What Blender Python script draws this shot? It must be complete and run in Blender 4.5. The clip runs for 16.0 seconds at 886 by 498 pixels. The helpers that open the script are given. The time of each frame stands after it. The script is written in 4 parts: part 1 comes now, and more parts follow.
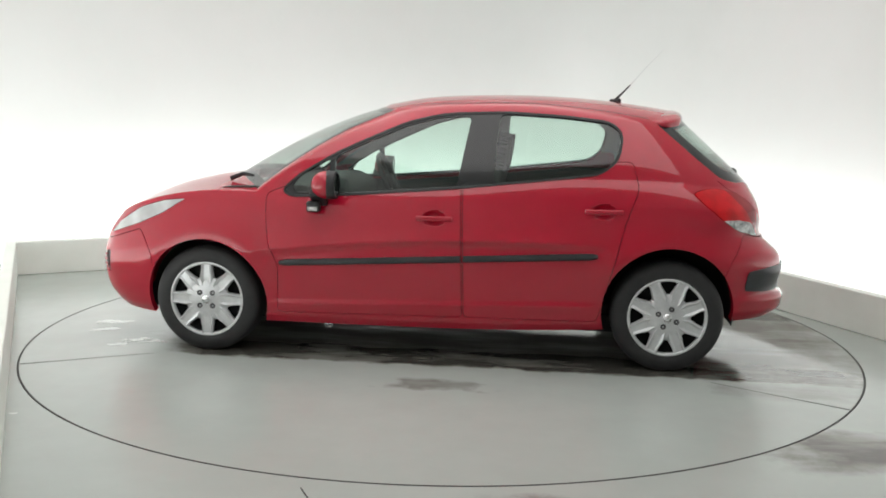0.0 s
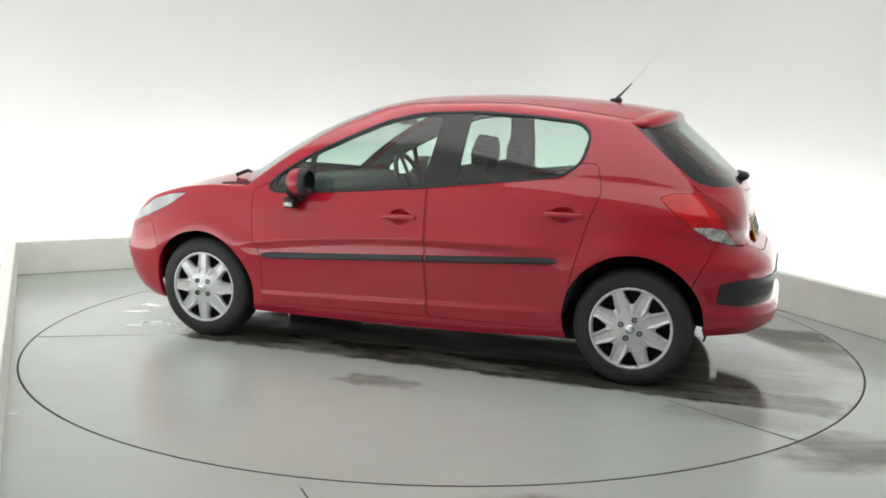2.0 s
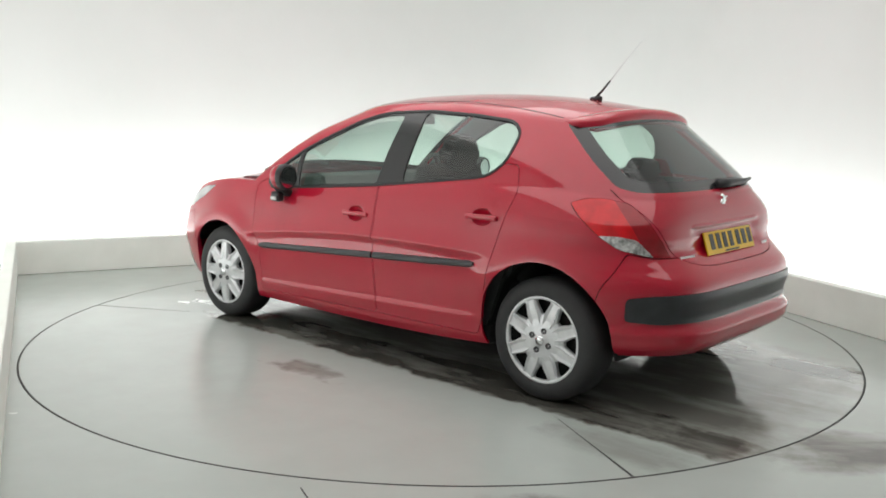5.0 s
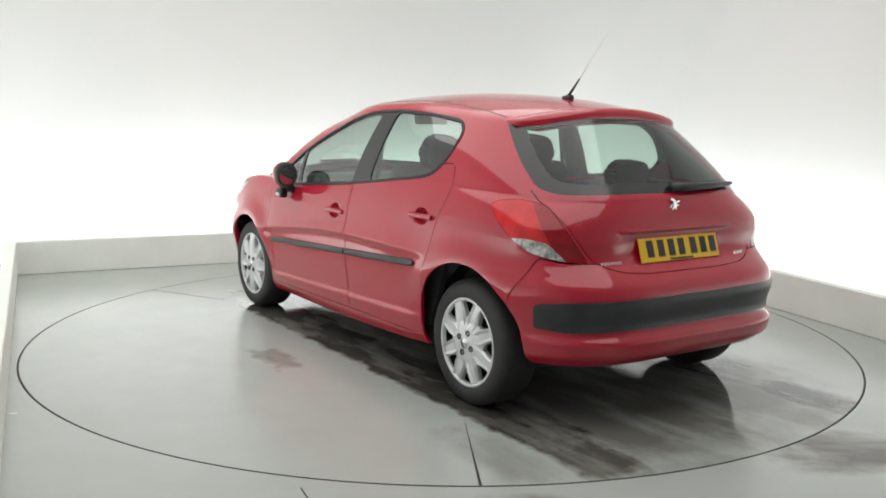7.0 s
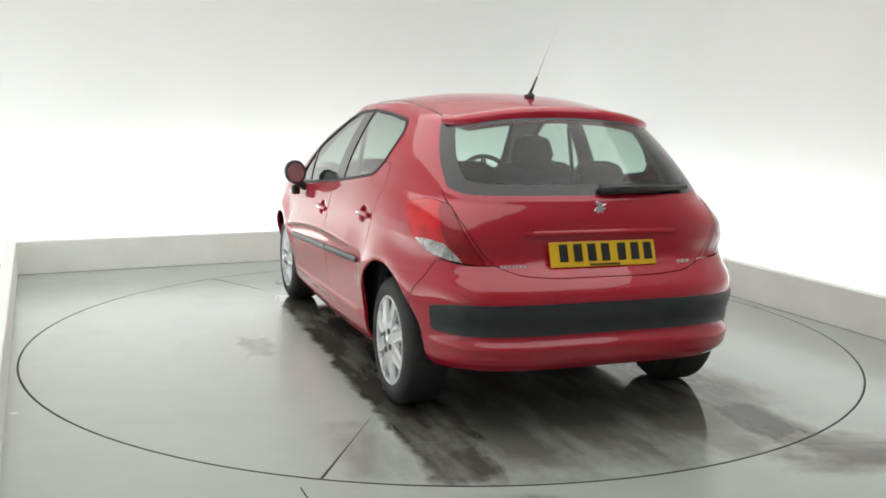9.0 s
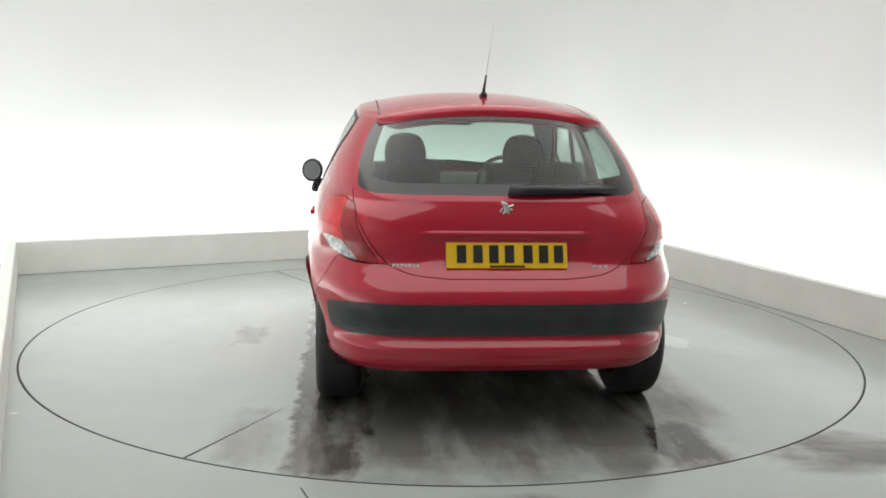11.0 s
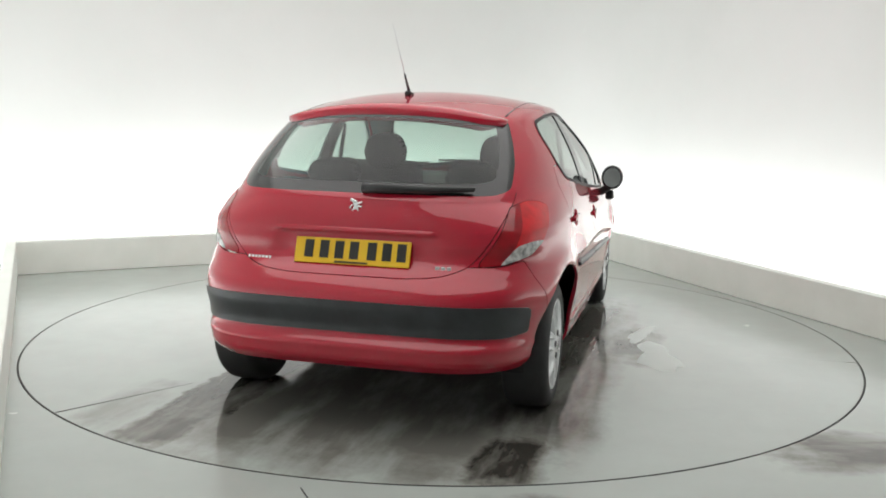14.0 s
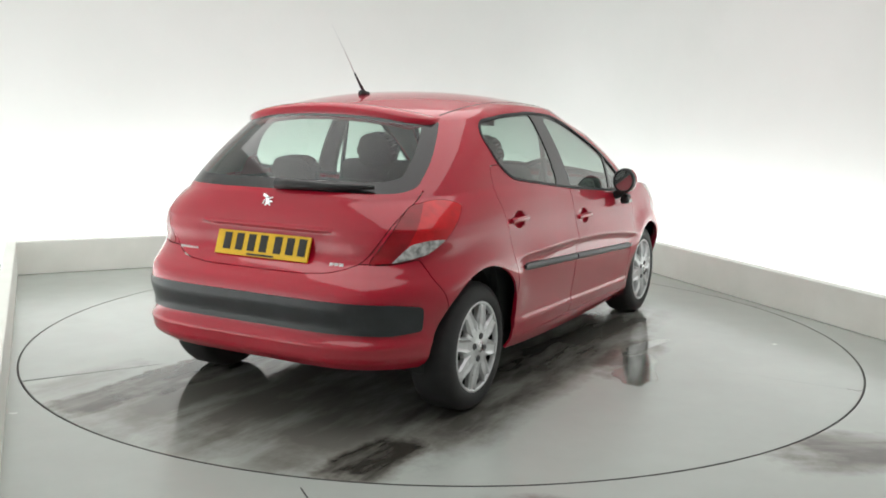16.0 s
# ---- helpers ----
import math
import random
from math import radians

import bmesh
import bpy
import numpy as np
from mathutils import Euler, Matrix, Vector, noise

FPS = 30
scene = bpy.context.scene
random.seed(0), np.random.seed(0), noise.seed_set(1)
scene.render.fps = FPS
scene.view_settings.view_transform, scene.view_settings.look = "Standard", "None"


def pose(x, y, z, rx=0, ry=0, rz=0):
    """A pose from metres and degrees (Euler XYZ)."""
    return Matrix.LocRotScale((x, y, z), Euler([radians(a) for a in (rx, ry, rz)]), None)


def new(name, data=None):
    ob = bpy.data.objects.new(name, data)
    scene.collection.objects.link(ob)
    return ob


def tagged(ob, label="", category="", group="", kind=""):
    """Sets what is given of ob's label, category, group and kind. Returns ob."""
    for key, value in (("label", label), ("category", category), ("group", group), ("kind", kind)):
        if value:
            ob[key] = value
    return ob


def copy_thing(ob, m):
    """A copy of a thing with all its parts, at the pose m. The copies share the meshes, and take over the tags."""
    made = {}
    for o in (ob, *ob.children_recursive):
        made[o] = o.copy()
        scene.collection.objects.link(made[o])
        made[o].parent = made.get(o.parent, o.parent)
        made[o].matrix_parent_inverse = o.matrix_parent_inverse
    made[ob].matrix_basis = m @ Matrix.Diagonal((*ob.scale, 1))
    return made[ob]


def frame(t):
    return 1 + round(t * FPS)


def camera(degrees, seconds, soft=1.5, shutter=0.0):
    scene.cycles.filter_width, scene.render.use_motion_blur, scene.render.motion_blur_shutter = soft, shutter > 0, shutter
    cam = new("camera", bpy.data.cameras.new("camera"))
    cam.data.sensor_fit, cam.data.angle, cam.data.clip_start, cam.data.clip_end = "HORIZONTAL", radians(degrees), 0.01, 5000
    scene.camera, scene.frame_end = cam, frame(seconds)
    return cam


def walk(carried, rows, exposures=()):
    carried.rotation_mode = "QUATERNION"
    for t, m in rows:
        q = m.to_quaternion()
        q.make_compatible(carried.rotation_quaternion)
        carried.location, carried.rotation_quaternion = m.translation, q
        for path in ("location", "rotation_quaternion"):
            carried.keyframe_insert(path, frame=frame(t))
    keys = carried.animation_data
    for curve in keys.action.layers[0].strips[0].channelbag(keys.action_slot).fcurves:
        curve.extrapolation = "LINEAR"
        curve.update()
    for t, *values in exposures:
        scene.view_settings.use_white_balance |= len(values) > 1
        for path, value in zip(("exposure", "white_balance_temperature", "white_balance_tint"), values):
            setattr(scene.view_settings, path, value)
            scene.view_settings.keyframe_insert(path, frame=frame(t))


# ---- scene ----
cam = camera(51.95, 16.0, soft=1.8)
EYE = (0.0, -5.621, 1.363)
CAM_POSE = Matrix.Translation(EYE) @ pose(0, 0, 0, 90 - 8.57, 0, 0.034) @ pose(0, 0, 0, 0, 0, 1.09)
walk(cam, [(0.0, CAM_POSE), (16.0, CAM_POSE)])


def heading(t):
    """The turntable's angle in degrees: the way the car's nose points."""
    u = t / 8 - 1
    return 173.23 - 7.0165 * t + 0.523 * u * u + 0.133 * u ** 3


AXIS = (0.020, 0.075)  # turntable axis in the car's own space
scene.view_settings.exposure = 0.0
world = bpy.data.worlds.new("world")
scene.world = world
world.use_nodes = True
world.node_tree.nodes["Background"].inputs[0].default_value = (0.9, 0.95, 1.0, 1)
world.node_tree.nodes["Background"].inputs[1].default_value = 0.02


def area_lamp(name, m, sx, sy, watts, colour):
    data = bpy.data.lights.new(name, "AREA")
    data.shape, data.size, data.size_y, data.energy, data.color = "RECTANGLE", sx, sy, watts, colour
    ob = new(name, data)
    ob.matrix_world = m
    return ob


STRIP_WATTS, STRIP_COLOUR, CEILING_WATTS = 8.5, (0.97, 1.0, 0.998), 112.0


# ---- materials
def nodes_of(name):
    k = bpy.data.materials.new(name)
    k.use_nodes = True
    nt = k.node_tree
    return k, nt, nt.nodes["Principled BSDF"]


def noise_node(nt, scale, detail=4.0, rough=0.55, stretch=(1, 1, 1)):
    tc = nt.nodes.new("ShaderNodeTexCoord")
    mp = nt.nodes.new("ShaderNodeMapping")
    mp.inputs["Scale"].default_value = stretch
    n = nt.nodes.new("ShaderNodeTexNoise")
    n.inputs["Scale"].default_value, n.inputs["Detail"].default_value, n.inputs["Roughness"].default_value = scale, detail, rough
    nt.links.new(tc.outputs["Object"], mp.inputs["Vector"])
    nt.links.new(mp.outputs["Vector"], n.inputs["Vector"])
    return n.outputs["Fac"]


def ramp(nt, fac, stops):
    r = nt.nodes.new("ShaderNodeValToRGB")
    while len(r.color_ramp.elements) < len(stops):
        r.color_ramp.elements.new(0.5)
    for e, (p, c) in zip(r.color_ramp.elements, stops):
        e.position, e.color = p, (*c, 1) if len(c) == 3 else c
    nt.links.new(fac, r.inputs["Fac"])
    return r.outputs["Color"]


def maths(nt, op, a, b=0.0, clamp=False):
    m = nt.nodes.new("ShaderNodeMath")
    m.operation, m.use_clamp = op, clamp
    for i, v in enumerate((a, b)):
        if isinstance(v, (int, float)):
            m.inputs[i].default_value = v
        else:
            nt.links.new(v, m.inputs[i])
    return m.outputs[0]


def blend(nt, fac, a, b):
    m = nt.nodes.new("ShaderNodeMix")
    m.data_type = "RGBA"
    for s, v in ((m.inputs["Factor"], fac), (m.inputs["A"], a), (m.inputs["B"], b)):
        if isinstance(v, (int, float)):
            s.default_value = v
        elif isinstance(v, tuple):
            s.default_value = (*v, 1)
        else:
            nt.links.new(v, s)
    return m.outputs["Result"]


def bump(nt, bsdf, height, strength, distance):
    b = nt.nodes.new("ShaderNodeBump")
    b.inputs["Strength"].default_value, b.inputs["Distance"].default_value = strength, distance
    nt.links.new(height, b.inputs["Height"])
    nt.links.new(b.outputs["Normal"], bsdf.inputs["Normal"])


def surface(name, dark, light, rough, metal=0.0, scale=30.0, grain=0.0, coat=0.0, grain_scale=300.0):
    """A plain surface with a mottled colour, uneven gloss and fine grain."""
    k, nt, b = nodes_of(name)
    n = noise_node(nt, scale)
    nt.links.new(ramp(nt, n, [(0.3, dark), (0.7, light)]), b.inputs["Base Color"])
    r = maths(nt, "MULTIPLY_ADD", n, rough * 0.4)
    r.node.inputs[2].default_value = rough * 0.8
    nt.links.new(r, b.inputs["Roughness"])
    b.inputs["Metallic"].default_value = metal
    b.inputs["Coat Weight"].default_value, b.inputs["Coat Roughness"].default_value = coat, 0.04
    if grain:
        bump(nt, b, noise_node(nt, grain_scale, 2), grain, 0.002)
    return k


def car_paint():
    k, nt, b = nodes_of("red_paint")
    big = noise_node(nt, 3.0, 3)
    nt.links.new(ramp(nt, big, [(0.3, (0.42, 0.004, 0.024)), (0.7, (0.455, 0.005, 0.028))]), b.inputs["Base Color"])
    b.inputs["Roughness"].default_value = 0.42
    b.inputs["Specular IOR Level"].default_value = 0.08
    b.inputs["Coat Weight"].default_value, b.inputs["Coat Roughness"].default_value = 1.0, 0.02
    b.inputs["Coat IOR"].default_value = 1.62
    return k


def tinted_glass(name, tint, gloss=0.05, rough=0.02):
    k = bpy.data.materials.new(name)
    k.use_nodes = True
    nt = k.node_tree
    nt.nodes.remove(nt.nodes["Principled BSDF"])
    t, g, mx = nt.nodes.new("ShaderNodeBsdfTransparent"), nt.nodes.new("ShaderNodeBsdfGlossy"), nt.nodes.new("ShaderNodeMixShader")
    f = nt.nodes.new("ShaderNodeLayerWeight")
    f.inputs["Blend"].default_value = 0.5
    t.inputs["Color"].default_value, g.inputs["Roughness"].default_value = (*tint, 1), rough
    nt.links.new(maths(nt, "ADD", maths(nt, "MULTIPLY", maths(nt, "POWER", f.outputs["Facing"], 2.8), 0.9), gloss, True), mx.inputs["Fac"])
    nt.links.new(t.outputs[0], mx.inputs[1])
    nt.links.new(g.outputs[0], mx.inputs[2])
    nt.links.new(mx.outputs[0], nt.nodes["Material Output"].inputs["Surface"])
    return k


def lamp_lens(name, colour, rough, cells, mottle=14, low=0.75):
    k, nt, b = nodes_of(name)
    n = noise_node(nt, mottle, 2)
    nt.links.new(ramp(nt, n, [(0.35, tuple(c * low for c in colour)), (0.65, colour)]), b.inputs["Base Color"])
    b.inputs["Roughness"].default_value = rough
    b.inputs["Specular IOR Level"].default_value = 0.05
    b.inputs["Coat Weight"].default_value, b.inputs["Coat Roughness"].default_value = 1.0, 0.02
    w = nt.nodes.new("ShaderNodeTexWave")
    tc = nt.nodes.new("ShaderNodeTexCoord")
    w.bands_direction = "Z"
    w.inputs["Scale"].default_value = cells
    nt.links.new(tc.outputs["Object"], w.inputs["Vector"])
    bump(nt, b, w.outputs["Fac"], 0.10, 0.002)
    return k


def band(nt, coord, lo, hi, soft):
    """1 between lo and hi, with soft edges."""
    a = maths(nt, "DIVIDE", maths(nt, "SUBTRACT", coord, lo - soft / 2), soft, True)
    b = maths(nt, "DIVIDE", maths(nt, "SUBTRACT", hi + soft / 2, coord), soft, True)
    return maths(nt, "MULTIPLY", a, b)


def wet_floor(name, tracks):
    """Pale grey painted concrete, hosed down: damp streaks and, on the turntable, the wheels' wet dirty tracks with the
    car's shade and reflection painted in.
    """
    k, nt, b = nodes_of(name)
    big, mid, fine = noise_node(nt, 0.9, 5), noise_node(nt, 5.0, 6, 0.6), noise_node(nt, 60, 3)
    base = ramp(nt, big, [(0.3, (0.437, 0.480, 0.450)), (0.7, (0.490, 0.532, 0.502))])
    base = blend(nt, ramp(nt, mid, [(0.0, (0, 0, 0)), (1.0, (0.7, 0.7, 0.7))]), base, (0.395, 0.42, 0.39))
    tc, sep = nt.nodes.new("ShaderNodeTexCoord"), nt.nodes.new("ShaderNodeSeparateXYZ")
    nt.links.new(tc.outputs["Object"], sep.inputs[0])
    streak = noise_node(nt, 2.2, 5, 0.6, (0.6, 2.2, 1))
    jag = maths(nt, "MULTIPLY", maths(nt, "SUBTRACT", mid, 0.5), 0.7)
    x = maths(nt, "ADD", sep.outputs["X"], jag)
    y = maths(nt, "ADD", sep.outputs["Y"], maths(nt, "MULTIPLY", maths(nt, "SUBTRACT", noise_node(nt, 3.3, 6, 0.65), 0.5), 0.24))
    wet = None
    for x0, x1, y0, y1, sx, sy, amount in tracks:
        m = maths(nt, "MULTIPLY", maths(nt, "MULTIPLY", band(nt, x, x0, x1, sx), band(nt, y, y0, y1, sy)), amount)
        wet = m if wet is None else maths(nt, "MAXIMUM", wet, m)
    patchy = ramp(nt, streak, [(0.38, (0.52, 0.52, 0.52)), (0.54, (1, 1, 1))])
    wet = maths(nt, "MULTIPLY", wet, patchy)
    # damp then dirt; on the turntable both also carry the car's painted-in shade
    damp_shade_colour = blend(nt, maths(nt, "MULTIPLY", wet, 2.0, True), base, (0.215, 0.212, 0.190))
    dirt = maths(nt, "MULTIPLY", maths(nt, "SUBTRACT", wet, 0.5), 2.0, True)
    nt.links.new(blend(nt, dirt, damp_shade_colour, (0.045, 0.042, 0.036)), b.inputs["Base Color"])
    damp = ramp(nt, noise_node(nt, 1.4, 5, 0.6), [(0.0, (0.12, 0.12, 0.12)), (1.0, (0.34, 0.34, 0.34))])
    nt.links.new(blend(nt, maths(nt, "MULTIPLY", wet, 1.6, True), damp, (0.06, 0.06, 0.06)), b.inputs["Roughness"])
    bump(nt, b, fine, 0.03, 0.002)
    return k


RED = car_paint()
BLACK = surface("black_plastic", (0.012, 0.013, 0.014), (0.022, 0.023, 0.025), 0.5, grain=0.15)
STRIP = surface("bumper_black", (0.020, 0.023, 0.025), (0.034, 0.038, 0.042), 0.36, grain=0.2, scale=12)
PILLAR = surface("gloss_black_film", (0.013, 0.014, 0.015), (0.017, 0.018, 0.020), 0.2, scale=3, coat=0.3)
RUBBER = surface("tyre_rubber", (0.018, 0.018, 0.019), (0.032, 0.032, 0.033), 0.65, grain=0.3, scale=18)
LINER = surface("felt_black", (0.010, 0.010, 0.010), (0.018, 0.018, 0.018), 0.9)
SILVER = surface("silver_lacquer", (0.62, 0.63, 0.64), (0.72, 0.73, 0.74), 0.30, metal=0.35, scale=25, coat=0.4)
BOLT = surface("dull_steel", (0.10, 0.10, 0.105), (0.16, 0.16, 0.165), 0.4, metal=0.6)
CHROME = surface("chrome", (0.75, 0.76, 0.77), (0.85, 0.86, 0.87), 0.12, metal=1.0)
CLOTH = surface("seat_cloth", (0.020, 0.022, 0.024), (0.045, 0.048, 0.050), 0.9, scale=60, grain=0.5, grain_scale=700)
TRIM = surface("cabin_plastic", (0.028, 0.031, 0.031), (0.045, 0.049, 0.048), 0.6, grain=0.2)
HEADLINER = surface("headliner_cloth", (0.20, 0.21, 0.20), (0.25, 0.26, 0.25), 0.9, grain=0.2)
GLASS = tinted_glass("side_glass", (0.72, 0.84, 0.78), 0.085)
REAR_GLASS = tinted_glass("rear_glass", (0.66, 0.78, 0.72), 0.03)
LENS_RED = lamp_lens("red_lens", (0.68, 0.004, 0.012), 0.12, 22)
LENS_DARK = lamp_lens("dark_red_lens", (0.34, 0.003, 0.012), 0.12, 30)
LENS_CLEAR = lamp_lens("clear_lens", (0.74, 0.74, 0.73), 0.12, 40, 38, 0.30)
HEAD_LENS = lamp_lens("headlamp_lens", (0.70, 0.71, 0.71), 0.12, 40, 9, 0.7)
YELLOW = surface("yellow_plate", (0.78, 0.47, 0.012), (0.86, 0.54, 0.02), 0.35, scale=8)
INK = surface("plate_black", (0.012, 0.012, 0.011), (0.02, 0.02, 0.018), 0.4)
MIRROR = surface("mirror_glass", (0.50, 0.52, 0.53), (0.54, 0.56, 0.57), 0.05, metal=1.0)
WALL = surface("white_wall_paint", (0.79, 0.80, 0.785), (0.82, 0.825, 0.815), 0.75, scale=1.2, grain=0.06, grain_scale=120)
GREY_WALL = surface("unseen_wall_grey", (0.52, 0.52, 0.51), (0.58, 0.58, 0.57), 0.8, scale=1.5)
WATER = tinted_glass("standing_water", (0.90, 0.91, 0.89), 0.05, 0.10)
KERB = surface("kerb_paint", (0.82, 0.845, 0.79), (0.88, 0.90, 0.85), 0.6, scale=4, grain=0.1, grain_scale=80)
JOINT = surface("joint_black", (0.015, 0.015, 0.014), (0.03, 0.03, 0.028), 0.7)
# wheel tracks plus the car's painted-in shade and reflection, in the turntable's space: x0, x1, y0, y1, softness along
# and across, depth
TRACKS_AND_SHADE = ((-2.36, -1.85, 0.55, 0.83, 0.2, 0.05, 0.85), (-2.0, 1.35, 0.48, 0.83, 0.3, 0.04, 0.92),
          (-2.36, -1.75, -0.95, -0.66, 0.3, 0.08, 1.0), (-1.8, 1.2, -1.08, -0.58, 0.5, 0.2, 0.82), (-0.35, 0.45, -1.30, -1.02, 0.3, 0.15, 0.75),
          # wide first row: wet floor between the tracks plus the car's painted reflection
          (-2.3, 1.5, -0.75, 0.65, 0.5, 0.25, 0.62), (-0.30, 0.12, 1.10, 1.24, 0.12, 0.06, 0.6), (-2.2, -1.6, 0.88, 1.12, 0.2, 0.1, 0.28))
TABLE = wet_floor("turntable_paint", TRACKS_AND_SHADE)
FLOOR = wet_floor("floor_paint", ((1.45, 2.3, -2.2, -1.80, 0.3, 0.15, 0.8), (0.25, 0.75, -2.70, -2.54, 0.2, 0.08, 0.85)))


def lin(xs, ys):
    """A smooth curve through a few control values."""
    xs, ys = np.array(xs, float), np.array(ys, float)
    m = np.gradient(ys, xs)

    def f(q):
        q = np.clip(np.asarray(q, float), xs[0], xs[-1])
        i = np.clip(np.searchsorted(xs, q) - 1, 0, len(xs) - 2)
        h = xs[i + 1] - xs[i]
        u = (q - xs[i]) / h
        return ((2 * u**3 - 3 * u**2 + 1) * ys[i] + (u**3 - 2 * u**2 + u) * h * m[i]
                + (3 * u**2 - 2 * u**3) * ys[i + 1] + (u**3 - u**2) * h * m[i + 1])
    return f


# ---- the car's body: curves in its own space, x forward, y left, z up, origin on the ground amid the axles
sill_z = lin([-2, -1.6, -0.9, 0.9, 1.5, 2.1], [0.295, 0.275, 0.215, 0.185, 0.19, 0.23])
belt_z = lin([-1.9, -1.6, -1.2, -0.8, -0.2, 0.3, 0.95, 1.3, 1.6, 1.85, 2.02, 2.1],
             [0.985, 1.00, 1.03, 1.03, 0.975, 0.94, 0.915, 0.905, 0.850, 0.755, 0.655, 0.61])
side_w = lin([0, 0.06, 0.12, 0.3, 0.48, 0.7, 0.85, 0.94, 1.0],
             [0.800, 0.826, 0.834, 0.853, 0.868, 0.854, 0.838, 0.820, 0.80])
tail_x = lin([0, 0.05, 0.11, 0.155, 0.19, 0.24, 0.38, 0.50, 0.56, 0.62, 0.75, 0.9, 1.0],
             [-1.90, -1.945, -1.957, -1.957, -1.932, -1.92, -1.935, -1.91, -1.865, -1.815, -1.795, -1.775, -1.745])
crease_z = lin([-1.0, -0.9, -0.5, -0.16, 0.2, 0.5, 0.85, 1.0], [0.672, 0.680, 0.690, 0.687, 0.672, 0.648, 0.610, 0.596])
nose_x = lin([0, 0.15, 0.4, 0.7, 0.9, 1.0], [1.93, 1.99, 2.02, 2.005, 1.965, 1.91])
hood_z = lin([1.28, 1.45, 1.71, 1.9, 2.0, 2.1], [0.978, 0.952, 0.885, 0.795, 0.71, 0.61])
roof_z = lin([-1.50, -1.28, -1.04, -0.84, -0.53, -0.18, 0.13, 0.35], [1.365, 1.404, 1.438, 1.458, 1.473, 1.470, 1.450, 1.410])
A_BASE, A_TOP = 0.98, 0.22
NC, NF, NR, NG, NW = 96, 40, 88, 16, 12


def outline(xr, xf, w, nr, nf, xc=0.1):
    """Half of a car-like plan outline from the rear centre round the side to the front centre."""
    th = np.linspace(0, math.pi, 4001)
    c, s = -np.cos(th), np.sin(th)
    a = np.where(c < 0, xc - xr, xf - xc)
    n = np.where(c < 0, nr, nf)
    return np.stack([xc + a * np.sign(c) * np.abs(c) ** (2 / n), w * np.abs(s) ** (2 / n)], 1)


def spaced(p, n, power=1.0):
    """n + 1 points at even steps along a polyline."""
    d = np.concatenate([[0], np.cumsum(np.linalg.norm(np.diff(p, axis=0), axis=1))])
    q = np.linspace(0, 1, n + 1) ** power * d[-1]
    return np.stack([np.interp(q, d, p[:, k]) for k in range(p.shape[1])], 1)


def flare(x, z):
    r1, r2 = np.hypot(x - 1.27, z - 0.31), np.hypot(x + 1.27, z - 0.32)
    high = np.clip((z - 0.36) / 0.22, 0, 1)
    return 0.024 * high * np.exp(-((r1 - 0.37) / 0.075) ** 2) + 0.020 * high * np.exp(-((r2 - 0.37) / 0.08) ** 2)


